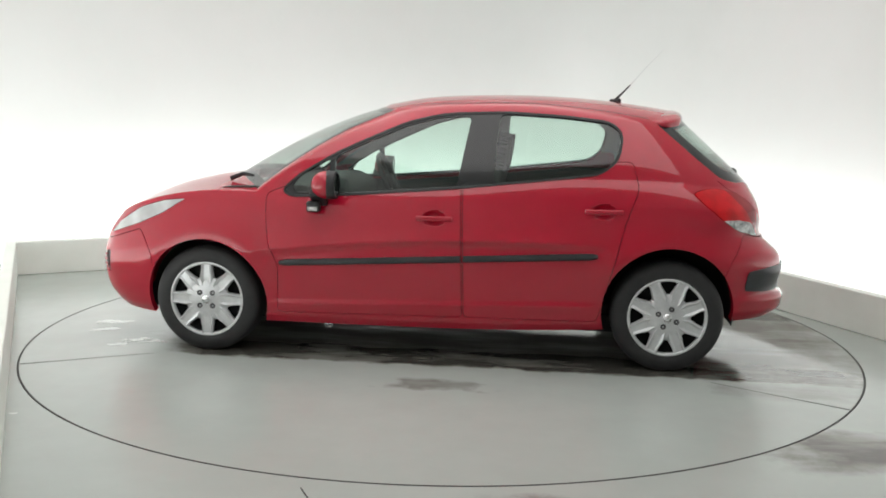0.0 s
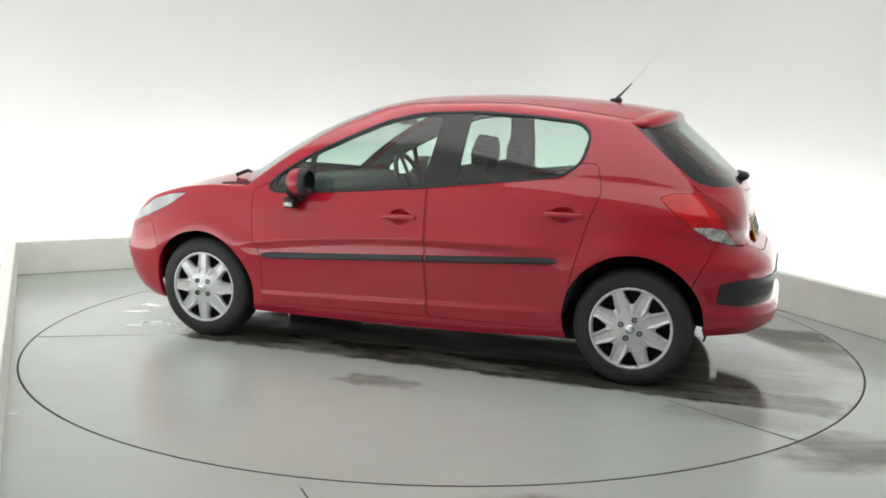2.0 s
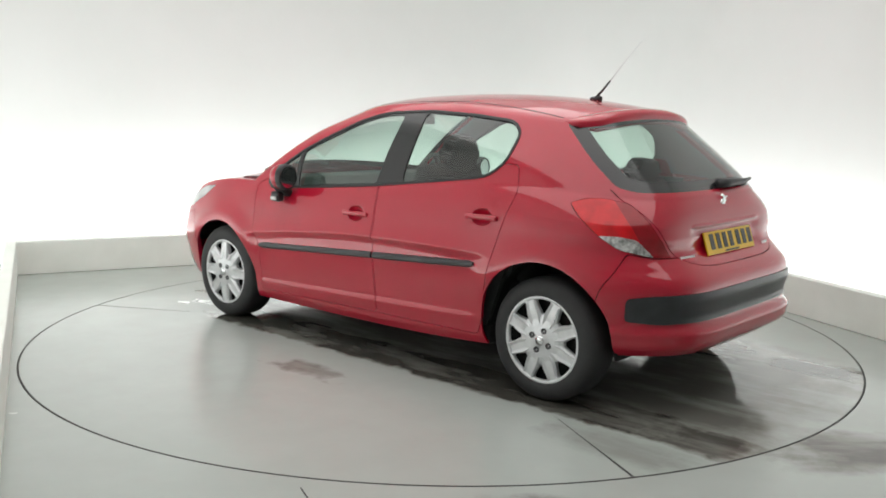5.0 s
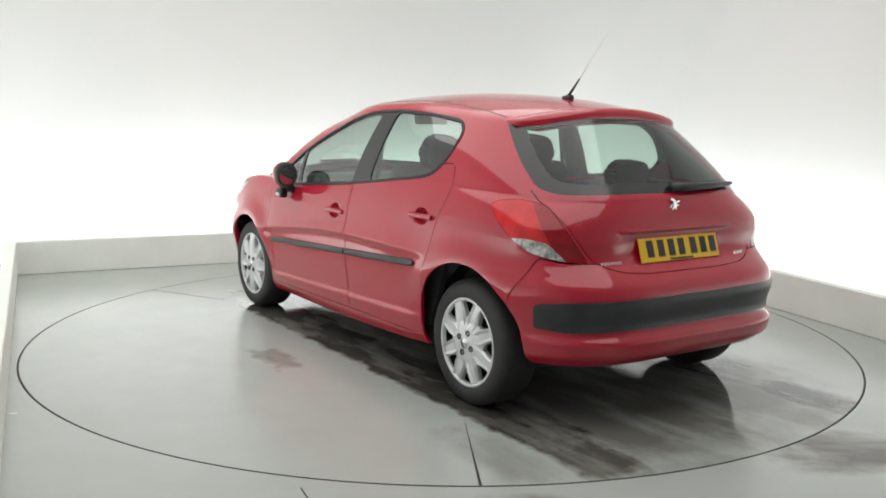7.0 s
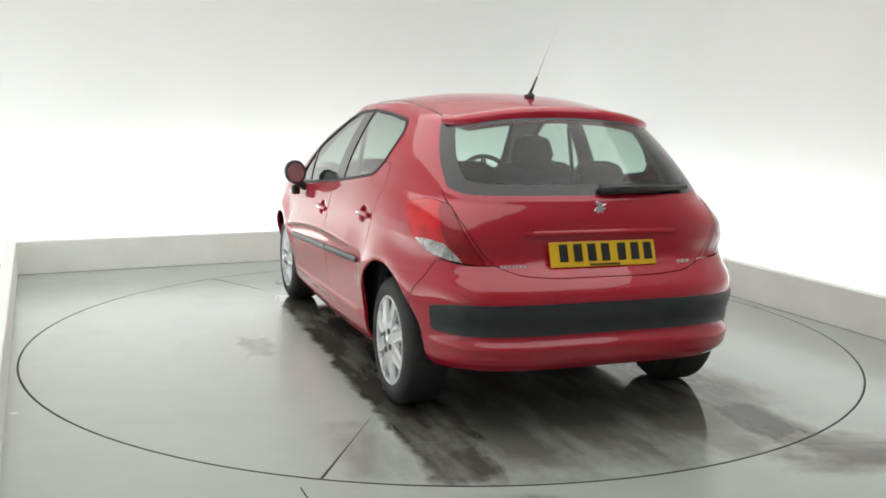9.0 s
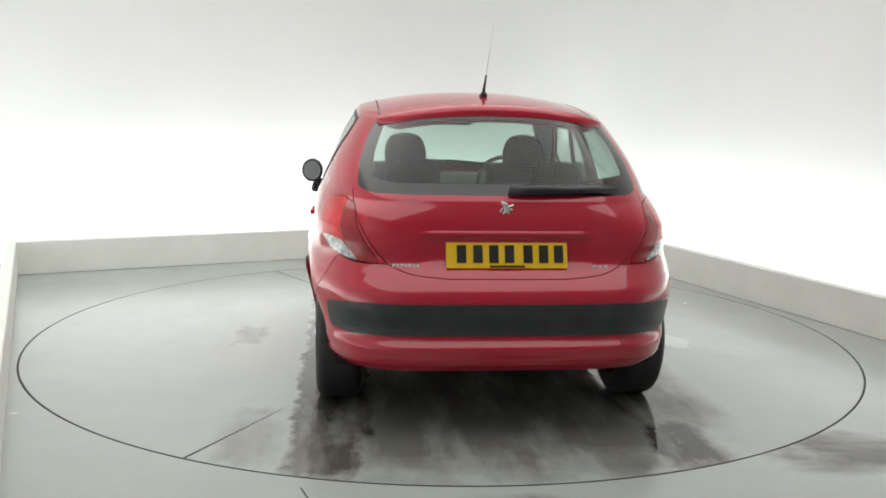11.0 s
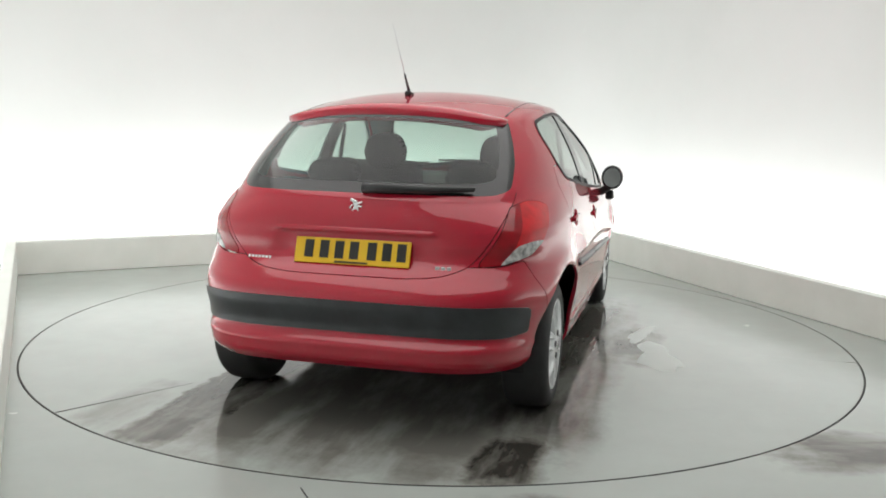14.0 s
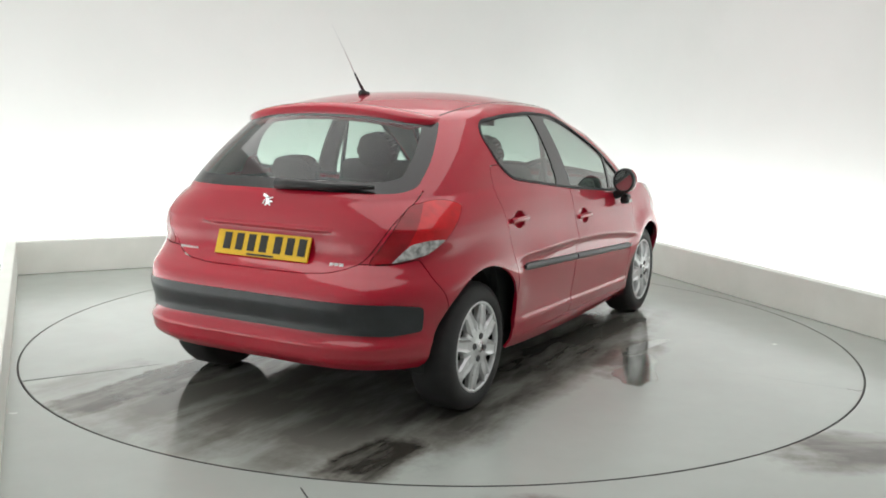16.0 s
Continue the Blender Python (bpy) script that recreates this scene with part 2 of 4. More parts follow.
def shell():
    """Half the body's skin as one welded sheet."""
    rows = []
    for v in np.linspace(0, 1, NR + 1):
        o = outline(float(tail_x(v)), float(nose_x(v)), float(side_w(v)), 5.2 + 0.9 * float(np.clip((v - 0.55) / 0.2, 0, 1)) - 1.7 * float(np.clip((v - 0.82) / 0.16, 0, 1)), 5.6 + 0.5 * float(np.clip((v - 0.35) / 0.25, 0, 1)))
        k = int(np.argmax(o[:, 0] >= A_BASE))
        p = np.concatenate([spaced(o[:k + 1], NC), spaced(o[k:], NF)[1:]])
        p[0, 1] = p[-1, 1] = 0
        z = sill_z(p[:, 0]) + (belt_z(p[:, 0]) - sill_z(p[:, 0])) * v
        side = np.clip((p[:, 1] - 0.55) / 0.2, 0, 1)
        y = p[:, 1] + flare(p[:, 0], z) * side
        low = 0.300 + (0.83 - p[:, 0]) * 0.031 - z  # a ledge low on the doors
        y += 0.011 * np.where(low < 0, np.exp(-(low / 0.012) ** 2), np.exp(-(low / 0.05) ** 2)) * side * np.clip((0.92 - np.abs(p[:, 0])) / 0.1, 0, 1)
        # a crease along the doors: a shallow hollow above it, an undercut below
        over = z - crease_z(p[:, 0])
        y += 0.023 * np.where(over > 0, np.exp(-np.maximum(over, 0) / 0.075), np.exp(-(over / 0.022) ** 2)) * side * np.clip((1.0 - p[:, 0]) / 0.14, 0, 1) * np.clip((1.0 + p[:, 0]) / 0.30, 0, 1)
        # the recess for the number plate
        deep = np.clip((0.37 - p[:, 1]) / 0.03, 0, 1) * np.clip((0.850 - z) / 0.010, 0, 1) * np.clip((z - 0.69) / 0.06, 0, 1) * (p[:, 0] < -1.5)
        rows.append(np.stack([p[:, 0] + 0.011 * deep, y, z], 1))
    low = np.array(rows)
    belt = low[-1][:NC + 1]
    # windscreen base, then the roof's edge, in the same columns
    q = np.linspace(0, 1, NF + 1)
    a = belt[-1]
    cowl = np.stack([a[0] + (1.29 - a[0]) * np.sin(q * math.pi / 2) ** 1.3, a[1] * (1 - q), a[2] + (0.975 - a[2]) * np.sin(q * math.pi / 2)], 1)
    base = np.concatenate([belt, cowl[1:]])
    o = outline(-1.335, 0.36, 0.605, 4.1, 4.3, xc=-0.5)
    corner = int(np.argmax(o[:, 1] > 0.53))
    kb = int(np.argmax(belt[:, 1] > 0.64))
    ka = int(np.argmax((o[:, 0] > A_TOP) & (o[:, 0] > 0)))
    top = np.concatenate([spaced(o[:corner + 1], kb), spaced(o[corner:ka + 1], NC - kb)[1:], spaced(o[ka:], NF)[1:]])
    top[0, 1] = top[-1, 1] = 0
    drop = 0.065 + 0.04 * np.clip((-0.55 - top[:, 0]) / 0.75, 0, 1)
    tz = roof_z(top[:, 0]) - drop * (np.abs(top[:, 1]) / 0.615) ** 2.2 - 0.012
    roof = np.stack([top[:, 0], top[:, 1], tz], 1)
    green = []
    for u in np.linspace(0, 1, NG + 1):
        p = base * (1 - u) + roof * u
        bow = 4 * u * (1 - u)
        p[:, 1] += 0.022 * bow * np.clip(p[:, 1] / 0.5, 0, 1)
        p[:, 2] += 0.042 * bow * np.clip((p[:, 0] - 0.0) / 0.5, 0, 1)
        p[:, 0] -= 0.004 * bow * np.clip((-1.3 - p[:, 0]) / 0.3, 0, 1)
        green.append(p)
    green = np.array(green)
    cap = []
    for k in np.linspace(0, 1, NW + 1):
        c = roof.copy()
        c[:, 1] = roof[:, 1] * (1 - k)
        c[:, 0] = roof[:, 0]
        edge = 1 - (1 - k) ** 2.2
        c[:, 2] = tz + (roof_z(roof[:, 0]) - tz) * edge
        cap.append(c)
    cap = np.array(cap)
    edge = low[-1][NC:]
    hood = []
    f = np.clip((edge[:, 0] - edge[0, 0]) / (edge[-1, 0] - edge[0, 0]), 0, 1)
    cx = 1.29 + (edge[-1, 0] - 1.29) * f
    mid = np.stack([cx, 0 * cx, np.minimum(hood_z(cx), 0.975)], 1)
    mid[-1] = edge[-1]
    for k in np.linspace(0, 1, NF + 1):
        s = math.sin(k * math.pi / 2)
        c = edge.copy()
        c[:, 0] = edge[:, 0] + (mid[:, 0] - edge[:, 0]) * s ** 1.3
        c[:, 1] = edge[:, 1] * (1 - k)
        c[:, 2] = edge[:, 2] + (mid[:, 2] - edge[:, 2]) * s
        hood.append(c)
    return [low, green, cap, np.array(hood)]


def skin(grids):
    """The half skin as a bmesh whose faces know their grid, row and column."""
    bm = bmesh.new()
    lay = [bm.faces.layers.int.new(n) for n in ("grid", "row", "col")]
    for k, g in enumerate(grids):
        vs = [[bm.verts.new(p) for p in row] for row in g]
        for i in range(len(vs) - 1):
            for j in range(len(vs[0]) - 1):
                f = bm.faces.new((vs[i][j], vs[i][j + 1], vs[i + 1][j + 1], vs[i + 1][j]))
                f[lay[0]], f[lay[1]], f[lay[2]] = k, i, j
    bmesh.ops.remove_doubles(bm, verts=bm.verts, dist=0.0006)
    bmesh.ops.recalc_face_normals(bm, faces=bm.faces)
    if sum(f.normal.y * f.calc_area() for f in bm.faces) < 0:
        bmesh.ops.reverse_faces(bm, faces=bm.faces)
    for f in bm.faces:
        f.smooth = True
        if f[lay[0]] == 2 and f.normal.z < 0:
            f.normal_flip()
    return bm


# ---- building helpers
def as_mesh(name, bm, material, smooth=False):
    me = bpy.data.meshes.new(name)
    bm.to_mesh(me)
    bm.free()
    me.materials.append(material)
    if smooth:
        me.polygons.foreach_set("use_smooth", [True] * len(me.polygons))
    return me


def part(name, bm, material, parent, label="", smooth=False):
    ob = new(name, as_mesh(name, bm, material, smooth))
    ob.parent = parent
    return tagged(ob, label)


def box(bm, sx, sy, sz, m, bevel=0.0, seg=2):
    r = bmesh.ops.create_cube(bm, size=1, matrix=m @ Matrix.Diagonal((sx, sy, sz, 1)))
    if bevel:
        es = list({e for v in r["verts"] for e in v.link_edges})
        bmesh.ops.bevel(bm, geom=es, offset=bevel, segments=seg, affect="EDGES", profile=0.5)
    return bm


def prism(bm, outline2d, z0, z1, m=Matrix()):
    """An upright prism over a plan outline."""
    lo = [bm.verts.new(m @ Vector((x, y, z0))) for x, y in outline2d]
    hi = [bm.verts.new(m @ Vector((x, y, z1))) for x, y in outline2d]
    n = len(lo)
    for i in range(n):
        bm.faces.new((lo[i], lo[(i + 1) % n], hi[(i + 1) % n], hi[i]))
    bm.faces.new(hi)
    bm.faces.new(lo[::-1])
    return bm


def lathe(bm, profile, m=Matrix(), seg=64, start=0.0, end=2 * math.pi):
    """Turns a profile of (radius, height) round the z axis."""
    full = abs(end - start - 2 * math.pi) < 1e-6
    n = seg if full else seg + 1
    rings = [[bm.verts.new(m @ Vector((r * math.cos(start + (end - start) * i / seg), r * math.sin(start + (end - start) * i / seg), z)))
              for i in range(n)] for r, z in profile]
    for a, b in zip(rings, rings[1:]):
        for i in range(seg):
            j = (i + 1) % n
            bm.faces.new((a[i], a[j], b[j], b[i]))
    return bm


# ---- the studio: a white room turned about 26 degrees, with a low kerb that hides the light strips
R_TABLE = 2.437
CORNER = Vector((1.20, 3.87))
LEFT_END = Vector((-3.42, 1.57))
ALONG_L = (LEFT_END - CORNER).normalized()
ALONG_R = Vector((0.368, -0.93)).normalized()
ALONG_S = Vector((0.41, -0.912)).normalized()
RIGHT_END, SIDE_END = CORNER + ALONG_R * 10.0, LEFT_END + ALONG_S * 9.0


def build_room():
    bm = bmesh.new()
    n = 128
    inner = [bm.verts.new(((R_TABLE + 0.007) * math.cos(2 * math.pi * i / n), (R_TABLE + 0.007) * math.sin(2 * math.pi * i / n), 0)) for i in range(n)]
    outer = [bm.verts.new((11 * math.cos(2 * math.pi * i / n), 11 * math.sin(2 * math.pi * i / n), 0)) for i in range(n)]
    pit = [bm.verts.new((*v.co.xy, -0.08)) for v in inner]
    for i in range(n):
        j = (i + 1) % n
        bm.faces.new((inner[i], outer[i], outer[j], inner[j]))
        bm.faces.new((inner[j], pit[j], pit[i], inner[i]))
    bm.faces.new(pit)
    bmesh.ops.recalc_face_normals(bm, faces=bm.faces)
    fl = new("floor", as_mesh("floor", bm, FLOOR))
    tagged(fl, "pale grey painted concrete floor with damp streaks", "floor", kind="structure")
    # a hairline crack in the floor beside the turntable
    bm = bmesh.new()
    box(bm, 0.0035, 0.26, 0.004, pose(-0.45, -2.60, 0.001, 0, 0, 24))
    part("crack", bm, JOINT, fl)
    # kerbs, with a rounded top edge
    names = (("kerb_north", CORNER, LEFT_END, 1), ("kerb_east", CORNER, RIGHT_END, -1), ("kerb_west", LEFT_END, SIDE_END, 1))
    for name, a, b, out in names:
        d = (b - a).normalized()
        nrm = Vector((-d.y, d.x)) * -out
        ln = (b - a).length
        ang = math.degrees(math.atan2(d.y, d.x))
        bm = bmesh.new()
        mid = a + d * ln / 2 + nrm * 0.04
        box(bm, ln + (0.16 if name == "kerb_north" else 0.0), 0.08, 0.27, pose(mid.x, mid.y, 0.135, 0, 0, ang), 0.008, 2)
        ob = new(name, as_mesh(name, bm, KERB))
        tagged(ob, "low off-white painted kerb board along the floor's edge", "kerb", kind="structure")
    # white walls behind the kerbs, joined by wide soft corners
    off, rad = 0.75, 1.3
    nl = Vector((ALONG_L.y, -ALONG_L.x))
    nr = Vector((-ALONG_R.y, ALONG_R.x))
    ns = Vector((ALONG_S.y, -ALONG_S.x))

    def meet(p, d, q, e):
        t = ((q.x - p.x) * e.y - (q.y - p.y) * e.x) / (d.x * e.y - d.y * e.x)
        return p + d * t
    c1 = meet(CORNER + nl * off, ALONG_L, CORNER + nr * off, ALONG_R)
    c2 = meet(LEFT_END + nl * off, ALONG_L, LEFT_END + ns * off, ALONG_S)
    e1, e2 = c1 + ALONG_R * 11, c2 + ALONG_S * 11

    def fillet(p, c, q):
        a, b = (p - c).normalized() * rad, (q - c).normalized() * rad
        return [c + a * (1 - s) ** 2 + b * s ** 2 for s in np.linspace(0, 1, 13)]
    line = [e1, *fillet(e1, c1, c2), *fillet(c1, c2, e2), e2]
    bm = bmesh.new()
    zs = [-0.02, 1.2, 2.4, 3.6]
    cols = [[bm.verts.new((p.x, p.y, z)) for z in zs] for p in line]
    back = [[bm.verts.new((p.x * 1.03, p.y * 1.03 + 0.1, z)) for z in zs] for p in line]
    for g, flip in ((cols, False), (back, True)):
        for a, b in zip(g, g[1:]):
            for k in range(len(zs) - 1):
                f = (a[k], b[k], b[k + 1], a[k + 1])
                bm.faces.new(f[::-1] if flip else f)
    bmesh.ops.recalc_face_normals(bm, faces=bm.faces)
    ob = new("wall_north", as_mesh("wall_north", bm, WALL, True))
    tagged(ob, "seamless white painted studio wall with soft rounded corners", "wall", kind="structure")
    # unseen wall behind the camera; its grey is set to tone the car's reflections
    bm = bmesh.new()
    mid, dd = (e1 + e2) / 2, (e2 - e1)
    box(bm, dd.length + 0.4, 0.15, 3.62, pose(mid.x, mid.y, 1.79, 0, 0, math.degrees(math.atan2(dd.y, dd.x))))
    tagged(new("wall_south", as_mesh("wall_south", bm, GREY_WALL)), "plain grey wall added unseen to close the studio", "wall", kind="structure")
    bm = bmesh.new()
    prism(bm, [(p.x * 1.05, p.y * 1.05) for p in line], 3.6, 3.7)
    tagged(new("ceiling", as_mesh("ceiling", bm, WALL)), "plain white studio ceiling", "ceiling", kind="structure")
    # light strips behind the kerbs, and the soft ceiling light over the turntable
    for a, b, nrm in ((CORNER, LEFT_END, nl), (CORNER, CORNER + ALONG_R * 7.0, nr), (LEFT_END, LEFT_END + ALONG_S * 5.0, ns)):
        mid, d = (a + b) / 2 + nrm * 0.22, (b - a)
        aim = Vector((nrm.x * 0.75, nrm.y * 0.75, 0.66)).normalized()
        xax = Vector((d.x, d.y, 0)).normalized()
        zax = -aim
        yax = zax.cross(xax)
        m = Matrix((xax, yax, zax)).transposed().to_4x4()
        m.translation = (mid.x, mid.y, 0.12)
        area_lamp("strip_light", m, d.length, 0.16, STRIP_WATTS * d.length * (0.80 if nrm is nr else 1.2 if nrm is ns else 1.0), STRIP_COLOUR)
    turn = math.degrees(math.atan2(ALONG_R.y, ALONG_R.x))
    area_lamp("ceiling_light", pose(-0.1, -0.9, 3.52, 0, 0, turn), 5.8, 4.6, CEILING_WATTS, (1.0, 0.985, 0.97))


def build_turntable():
    """A steel-edged disc of three painted sectors with narrow radial joints."""
    table = new("turntable")
    tagged(table, "round pale grey turntable with dirty wet tyre tracks and painted-in shade", "turntable")
    gap = 0.0004
    for k, a0 in enumerate((-90, 29.5, 149.5)):
        a1 = a0 + (119.5, 120.0, 120.5)[k]
        bm = bmesh.new()
        n = 48
        m0 = Vector((math.cos(radians((a0 + a1) / 2)), math.sin(radians((a0 + a1) / 2)))) * gap * 1.2
        pts = [(m0.x, m0.y)] + [(m0.x + (R_TABLE - 0.004) * math.cos(radians(a0 + (a1 - a0) * i / n)),
                                 m0.y + (R_TABLE - 0.004) * math.sin(radians(a0 + (a1 - a0) * i / n))) for i in range(n + 1)]
        prism(bm, pts, -0.03, 0.0)
        part("plate", bm, TABLE, table)
    bm = bmesh.new()
    lathe(bm, [(0.02, -0.036), (R_TABLE - 0.02, -0.036), (R_TABLE - 0.02, -0.07)], seg=96)
    part("base", bm, JOINT, table, "dark steel base in the pit")
    bm = bmesh.new()
    lathe(bm, [(R_TABLE - 0.005, -0.034), (R_TABLE - 0.004, 0.0005), (R_TABLE + 0.003, 0.0005), (R_TABLE + 0.004, -0.034)], seg=160)
    part("rim", bm, JOINT, table, "thin black rim")
    # dark tapered strips that widen the outer ends of the radial joints
    for a, r, w in ((-90, 2.36, 0.3), (29.5, 1.75, 1.0), (149.5, 1.75, 1.0)):
        bm = bmesh.new()
        mid = (r + 2.43) / 2
        prism(bm, [(r, -0.001 * w), (mid, -0.003 * w), (2.43, -0.006 * w), (2.43, 0.006 * w), (mid, 0.003 * w), (r, 0.001 * w)], -0.004, 0.0008, pose(0, 0, 0, 0, 0, a))
        part("joint", bm, JOINT, table, "dark strip on a radial joint")
    # standing water left from washing: x, y, length, width, turn
    rnd = random.Random(5)
    spots = [(-0.24, -1.34, 0.27, 0.12, 15), (0.28, -1.22, 0.20, 0.06, -10)]
    for cx, cy, spread in ((2.0, 0.32, 0.14), (1.72, 0.66, 0.08)):
        for _ in range(5):
            spots.append((cx + rnd.uniform(-1, 1) * spread, cy + rnd.uniform(-1, 1) * spread, rnd.uniform(0.03, 0.09), rnd.uniform(0.012, 0.03), rnd.uniform(-40, 40)))
    for x, y, a, b, turn in spots:
        bm = bmesh.new()
        ph = [rnd.uniform(0, 6.28) for _ in range(4)]
        pts = []
        for q in np.linspace(0, 2 * math.pi, 48, endpoint=False):
            r = 1 + 0.22 * math.sin(2 * q + ph[0]) + 0.16 * math.sin(3 * q + ph[1]) + 0.10 * math.sin(5 * q + ph[2]) + 0.06 * math.sin(9 * q + ph[3])
            pts.append((a * r * math.cos(q), b * r * math.sin(q)))
        prism(bm, pts, 0.0006, 0.002, pose(x, y, 0, 0, 0, turn))
        part("puddle", bm, WATER, table, "shallow puddle of clear water")
    return table


# ---- cutting the skin into panels
SIDE, REAR, DIAG = Vector((1, 0, 0)), Vector((0, 1, 0)), Vector((0.70711, 0.70711, 0))


def rounded(pts, r, n=4):
    """The polygon with its corners rounded."""
    out, m = [], len(pts)
    for i in range(m):
        p, c, q = (Vector(pts[(i + k) % m]) for k in (-1, 0, 1))
        a = c + (p - c).normalized() * min(r, (p - c).length * 0.45)
        b = c + (q - c).normalized() * min(r, (q - c).length * 0.45)
        out += [tuple(a * (1 - s) ** 2 + c * 2 * s * (1 - s) + b * s * s) for s in np.linspace(0, 1, n)]
    return out


def inset(pts, d):
    """The polygon moved inwards by d."""
    m = len(pts)
    area = sum(pts[i][0] * pts[(i + 1) % m][1] - pts[(i + 1) % m][0] * pts[i][1] for i in range(m))
    out = []
    for i in range(m):
        p, c, q = (Vector(pts[(i + k) % m]) for k in (-1, 0, 1))
        t = (q - p).normalized()
        nrm = Vector((-t.y, t.x)) * (1 if area > 0 else -1)
        out.append(tuple(c + nrm * d))
    return out


def inside(pts, x, y):
    hit, j = False, len(pts) - 1
    for i in range(len(pts)):
        (xi, yi), (xj, yj) = pts[i], pts[j]
        if (yi > y) != (yj > y) and x < (xj - xi) * (y - yi) / (yj - yi) + xi:
            hit = not hit
        j = i
    return hit


def incise(bm, pts, across, keep):
    """Cuts the polygon's edges into the skin, seen along the level direction at right angles to across."""
    lo = Vector((min(p[0] for p in pts), min(p[1] for p in pts)))
    hi = Vector((max(p[0] for p in pts), max(p[1] for p in pts)))

    def span(f):
        hs, vs = [across.dot(v.co) for v in f.verts], [v.co.z for v in f.verts]
        return min(hs), max(hs), min(vs), max(vs)

    def touches(s, a, b, c, d):
        return s[0] <= b and s[1] >= a and s[2] <= d and s[3] >= c
    pool = {f: span(f) for f in bm.faces if keep(f.calc_center_median())}
    pool = {f: s for f, s in pool.items() if touches(s, lo.x, hi.x, lo.y, hi.y)}
    for i in range(len(pts)):
        a, b = pts[i], pts[(i + 1) % len(pts)]
        dh, dz = b[0] - a[0], b[1] - a[1]
        if math.hypot(dh, dz) < 1e-6:
            continue
        e = 1e-5
        sub = [f for f, s in pool.items() if touches(s, min(a[0], b[0]) - e, max(a[0], b[0]) + e, min(a[1], b[1]) - e, max(a[1], b[1]) + e)]
        if not sub:
            continue
        geom = set(sub)
        for f in sub:
            geom.update(f.verts, f.edges)
        co = across * a[0] + Vector((0, 0, a[1]))
        r = bmesh.ops.bisect_plane(bm, geom=list(geom), dist=1e-6, plane_co=co, plane_no=(across * dz - Vector((0, 0, dh))).normalized())
        for f in r["geom"]:
            if isinstance(f, bmesh.types.BMFace) and f.is_valid:
                pool[f] = span(f)
        pool = {f: s for f, s in pool.items() if f.is_valid}


def panel(name, faces, material, parent, label="", sides="both", fold=0.0, lift=0.0):
    """A body panel out of the half skin's faces: one side, the other, or both; fold turns its edges inwards."""
    verts, loops, normals, index = [], [], [], {}
    count = {}
    for f in faces:
        for e in f.edges:
            count[e] = count.get(e, 0) + 1
    for flip in {"both": (1, -1), "left": (1,), "right": (-1,)}[sides]:
        def vid(v, deep):
            mid = sides == "both" and abs(v.co.y) < 1e-5
            key = (v, deep, 0 if mid else flip)
            if key not in index:
                p = v.co + v.normal * (lift - (fold if deep else 0.0))
                n = v.normal.copy()
                if abs(v.co.y) < 1e-5:
                    p.y = 0
                    n.y = 0
                    n.normalize()
                index[key] = len(verts)
                verts.append((p.x, p.y * flip, p.z))
                normals.append((n.x, n.y * flip, n.z))
            return index[key]
        for f in faces:
            ids = [vid(v, False) for v in f.verts]
            loops.append((ids if flip > 0 else ids[::-1], True))
            if fold:
                for lp in f.loops:
                    e = lp.edge
                    if count[e] == 1 and not (sides == "both" and all(abs(v.co.y) < 1e-5 for v in e.verts)):
                        a, b = lp.vert, lp.link_loop_next.vert
                        q = [vid(b, False), vid(a, False), vid(a, True), vid(b, True)]
                        loops.append((q if flip > 0 else q[::-1], False))
    me = bpy.data.meshes.new(name)
    me.from_pydata(verts, [], [l for l, _ in loops])
    me.materials.append(material)
    me.polygons.foreach_set("use_smooth", [s for _, s in loops])
    split = []
    for p, (ids, s) in zip(me.polygons, loops):
        split += [normals[i] if s else tuple(p.normal) for i in p.vertices]
    me.normals_split_custom_set(split)
    ob = new(name, me)
    ob.parent = parent
    return tagged(ob, label)


# outlines: side views in (x, z), the tailgate in (y, z), the tail lamp on the diagonal
ARCH_F = [(1.27 + 0.352 * math.cos(a), 0.292 + 0.352 * math.sin(a)) for a in np.linspace(0, 2 * math.pi, 48, endpoint=False)]
ARCH_R = [(-1.27 + 0.352 * math.cos(a), 0.326 + 0.352 * math.sin(a)) for a in np.linspace(0, 2 * math.pi, 48, endpoint=False)]
DLO = rounded([(0.845, 0.925), (0.79, 0.885), (0.50, 0.900), (-0.11, 0.952), (-0.76, 1.028), (-0.89, 1.046), (-0.985, 1.12), (-1.012, 1.262),
               (-0.945, 1.328), (-0.69, 1.356), (-0.38, 1.372), (-0.08, 1.360), (0.02, 1.345), (0.17, 1.306), (0.38, 1.213), (0.56, 1.128), (0.75, 1.012)], 0.05)
PANE_Q = rounded([(0.785, 0.945), (0.76, 0.912), (0.572, 0.915), (0.580, 1.100), (0.74, 1.003)], 0.02)
PANE_F = rounded([(0.540, 0.915), (-0.125, 0.972), (-0.188, 1.340), (-0.08, 1.340), (0.02, 1.325), (0.16, 1.288), (0.37, 1.196), (0.548, 1.112)], 0.025)
PANE_R = rounded([(-0.318, 0.988), (-0.76, 1.042), (-0.885, 1.059), (-0.968, 1.125), (-0.996, 1.258), (-0.937, 1.315), (-0.69, 1.342), (-0.345, 1.357)], 0.035)
DOOR_F = rounded([(0.925, 0.905), (0.922, 0.78), (0.905, 0.64), (0.848, 0.51), (0.862, 0.245), (-0.172, 0.258), (-0.164, 0.61), (-0.150, 1.0), (0.6, 1.0), (0.84, 0.94)], 0.03)
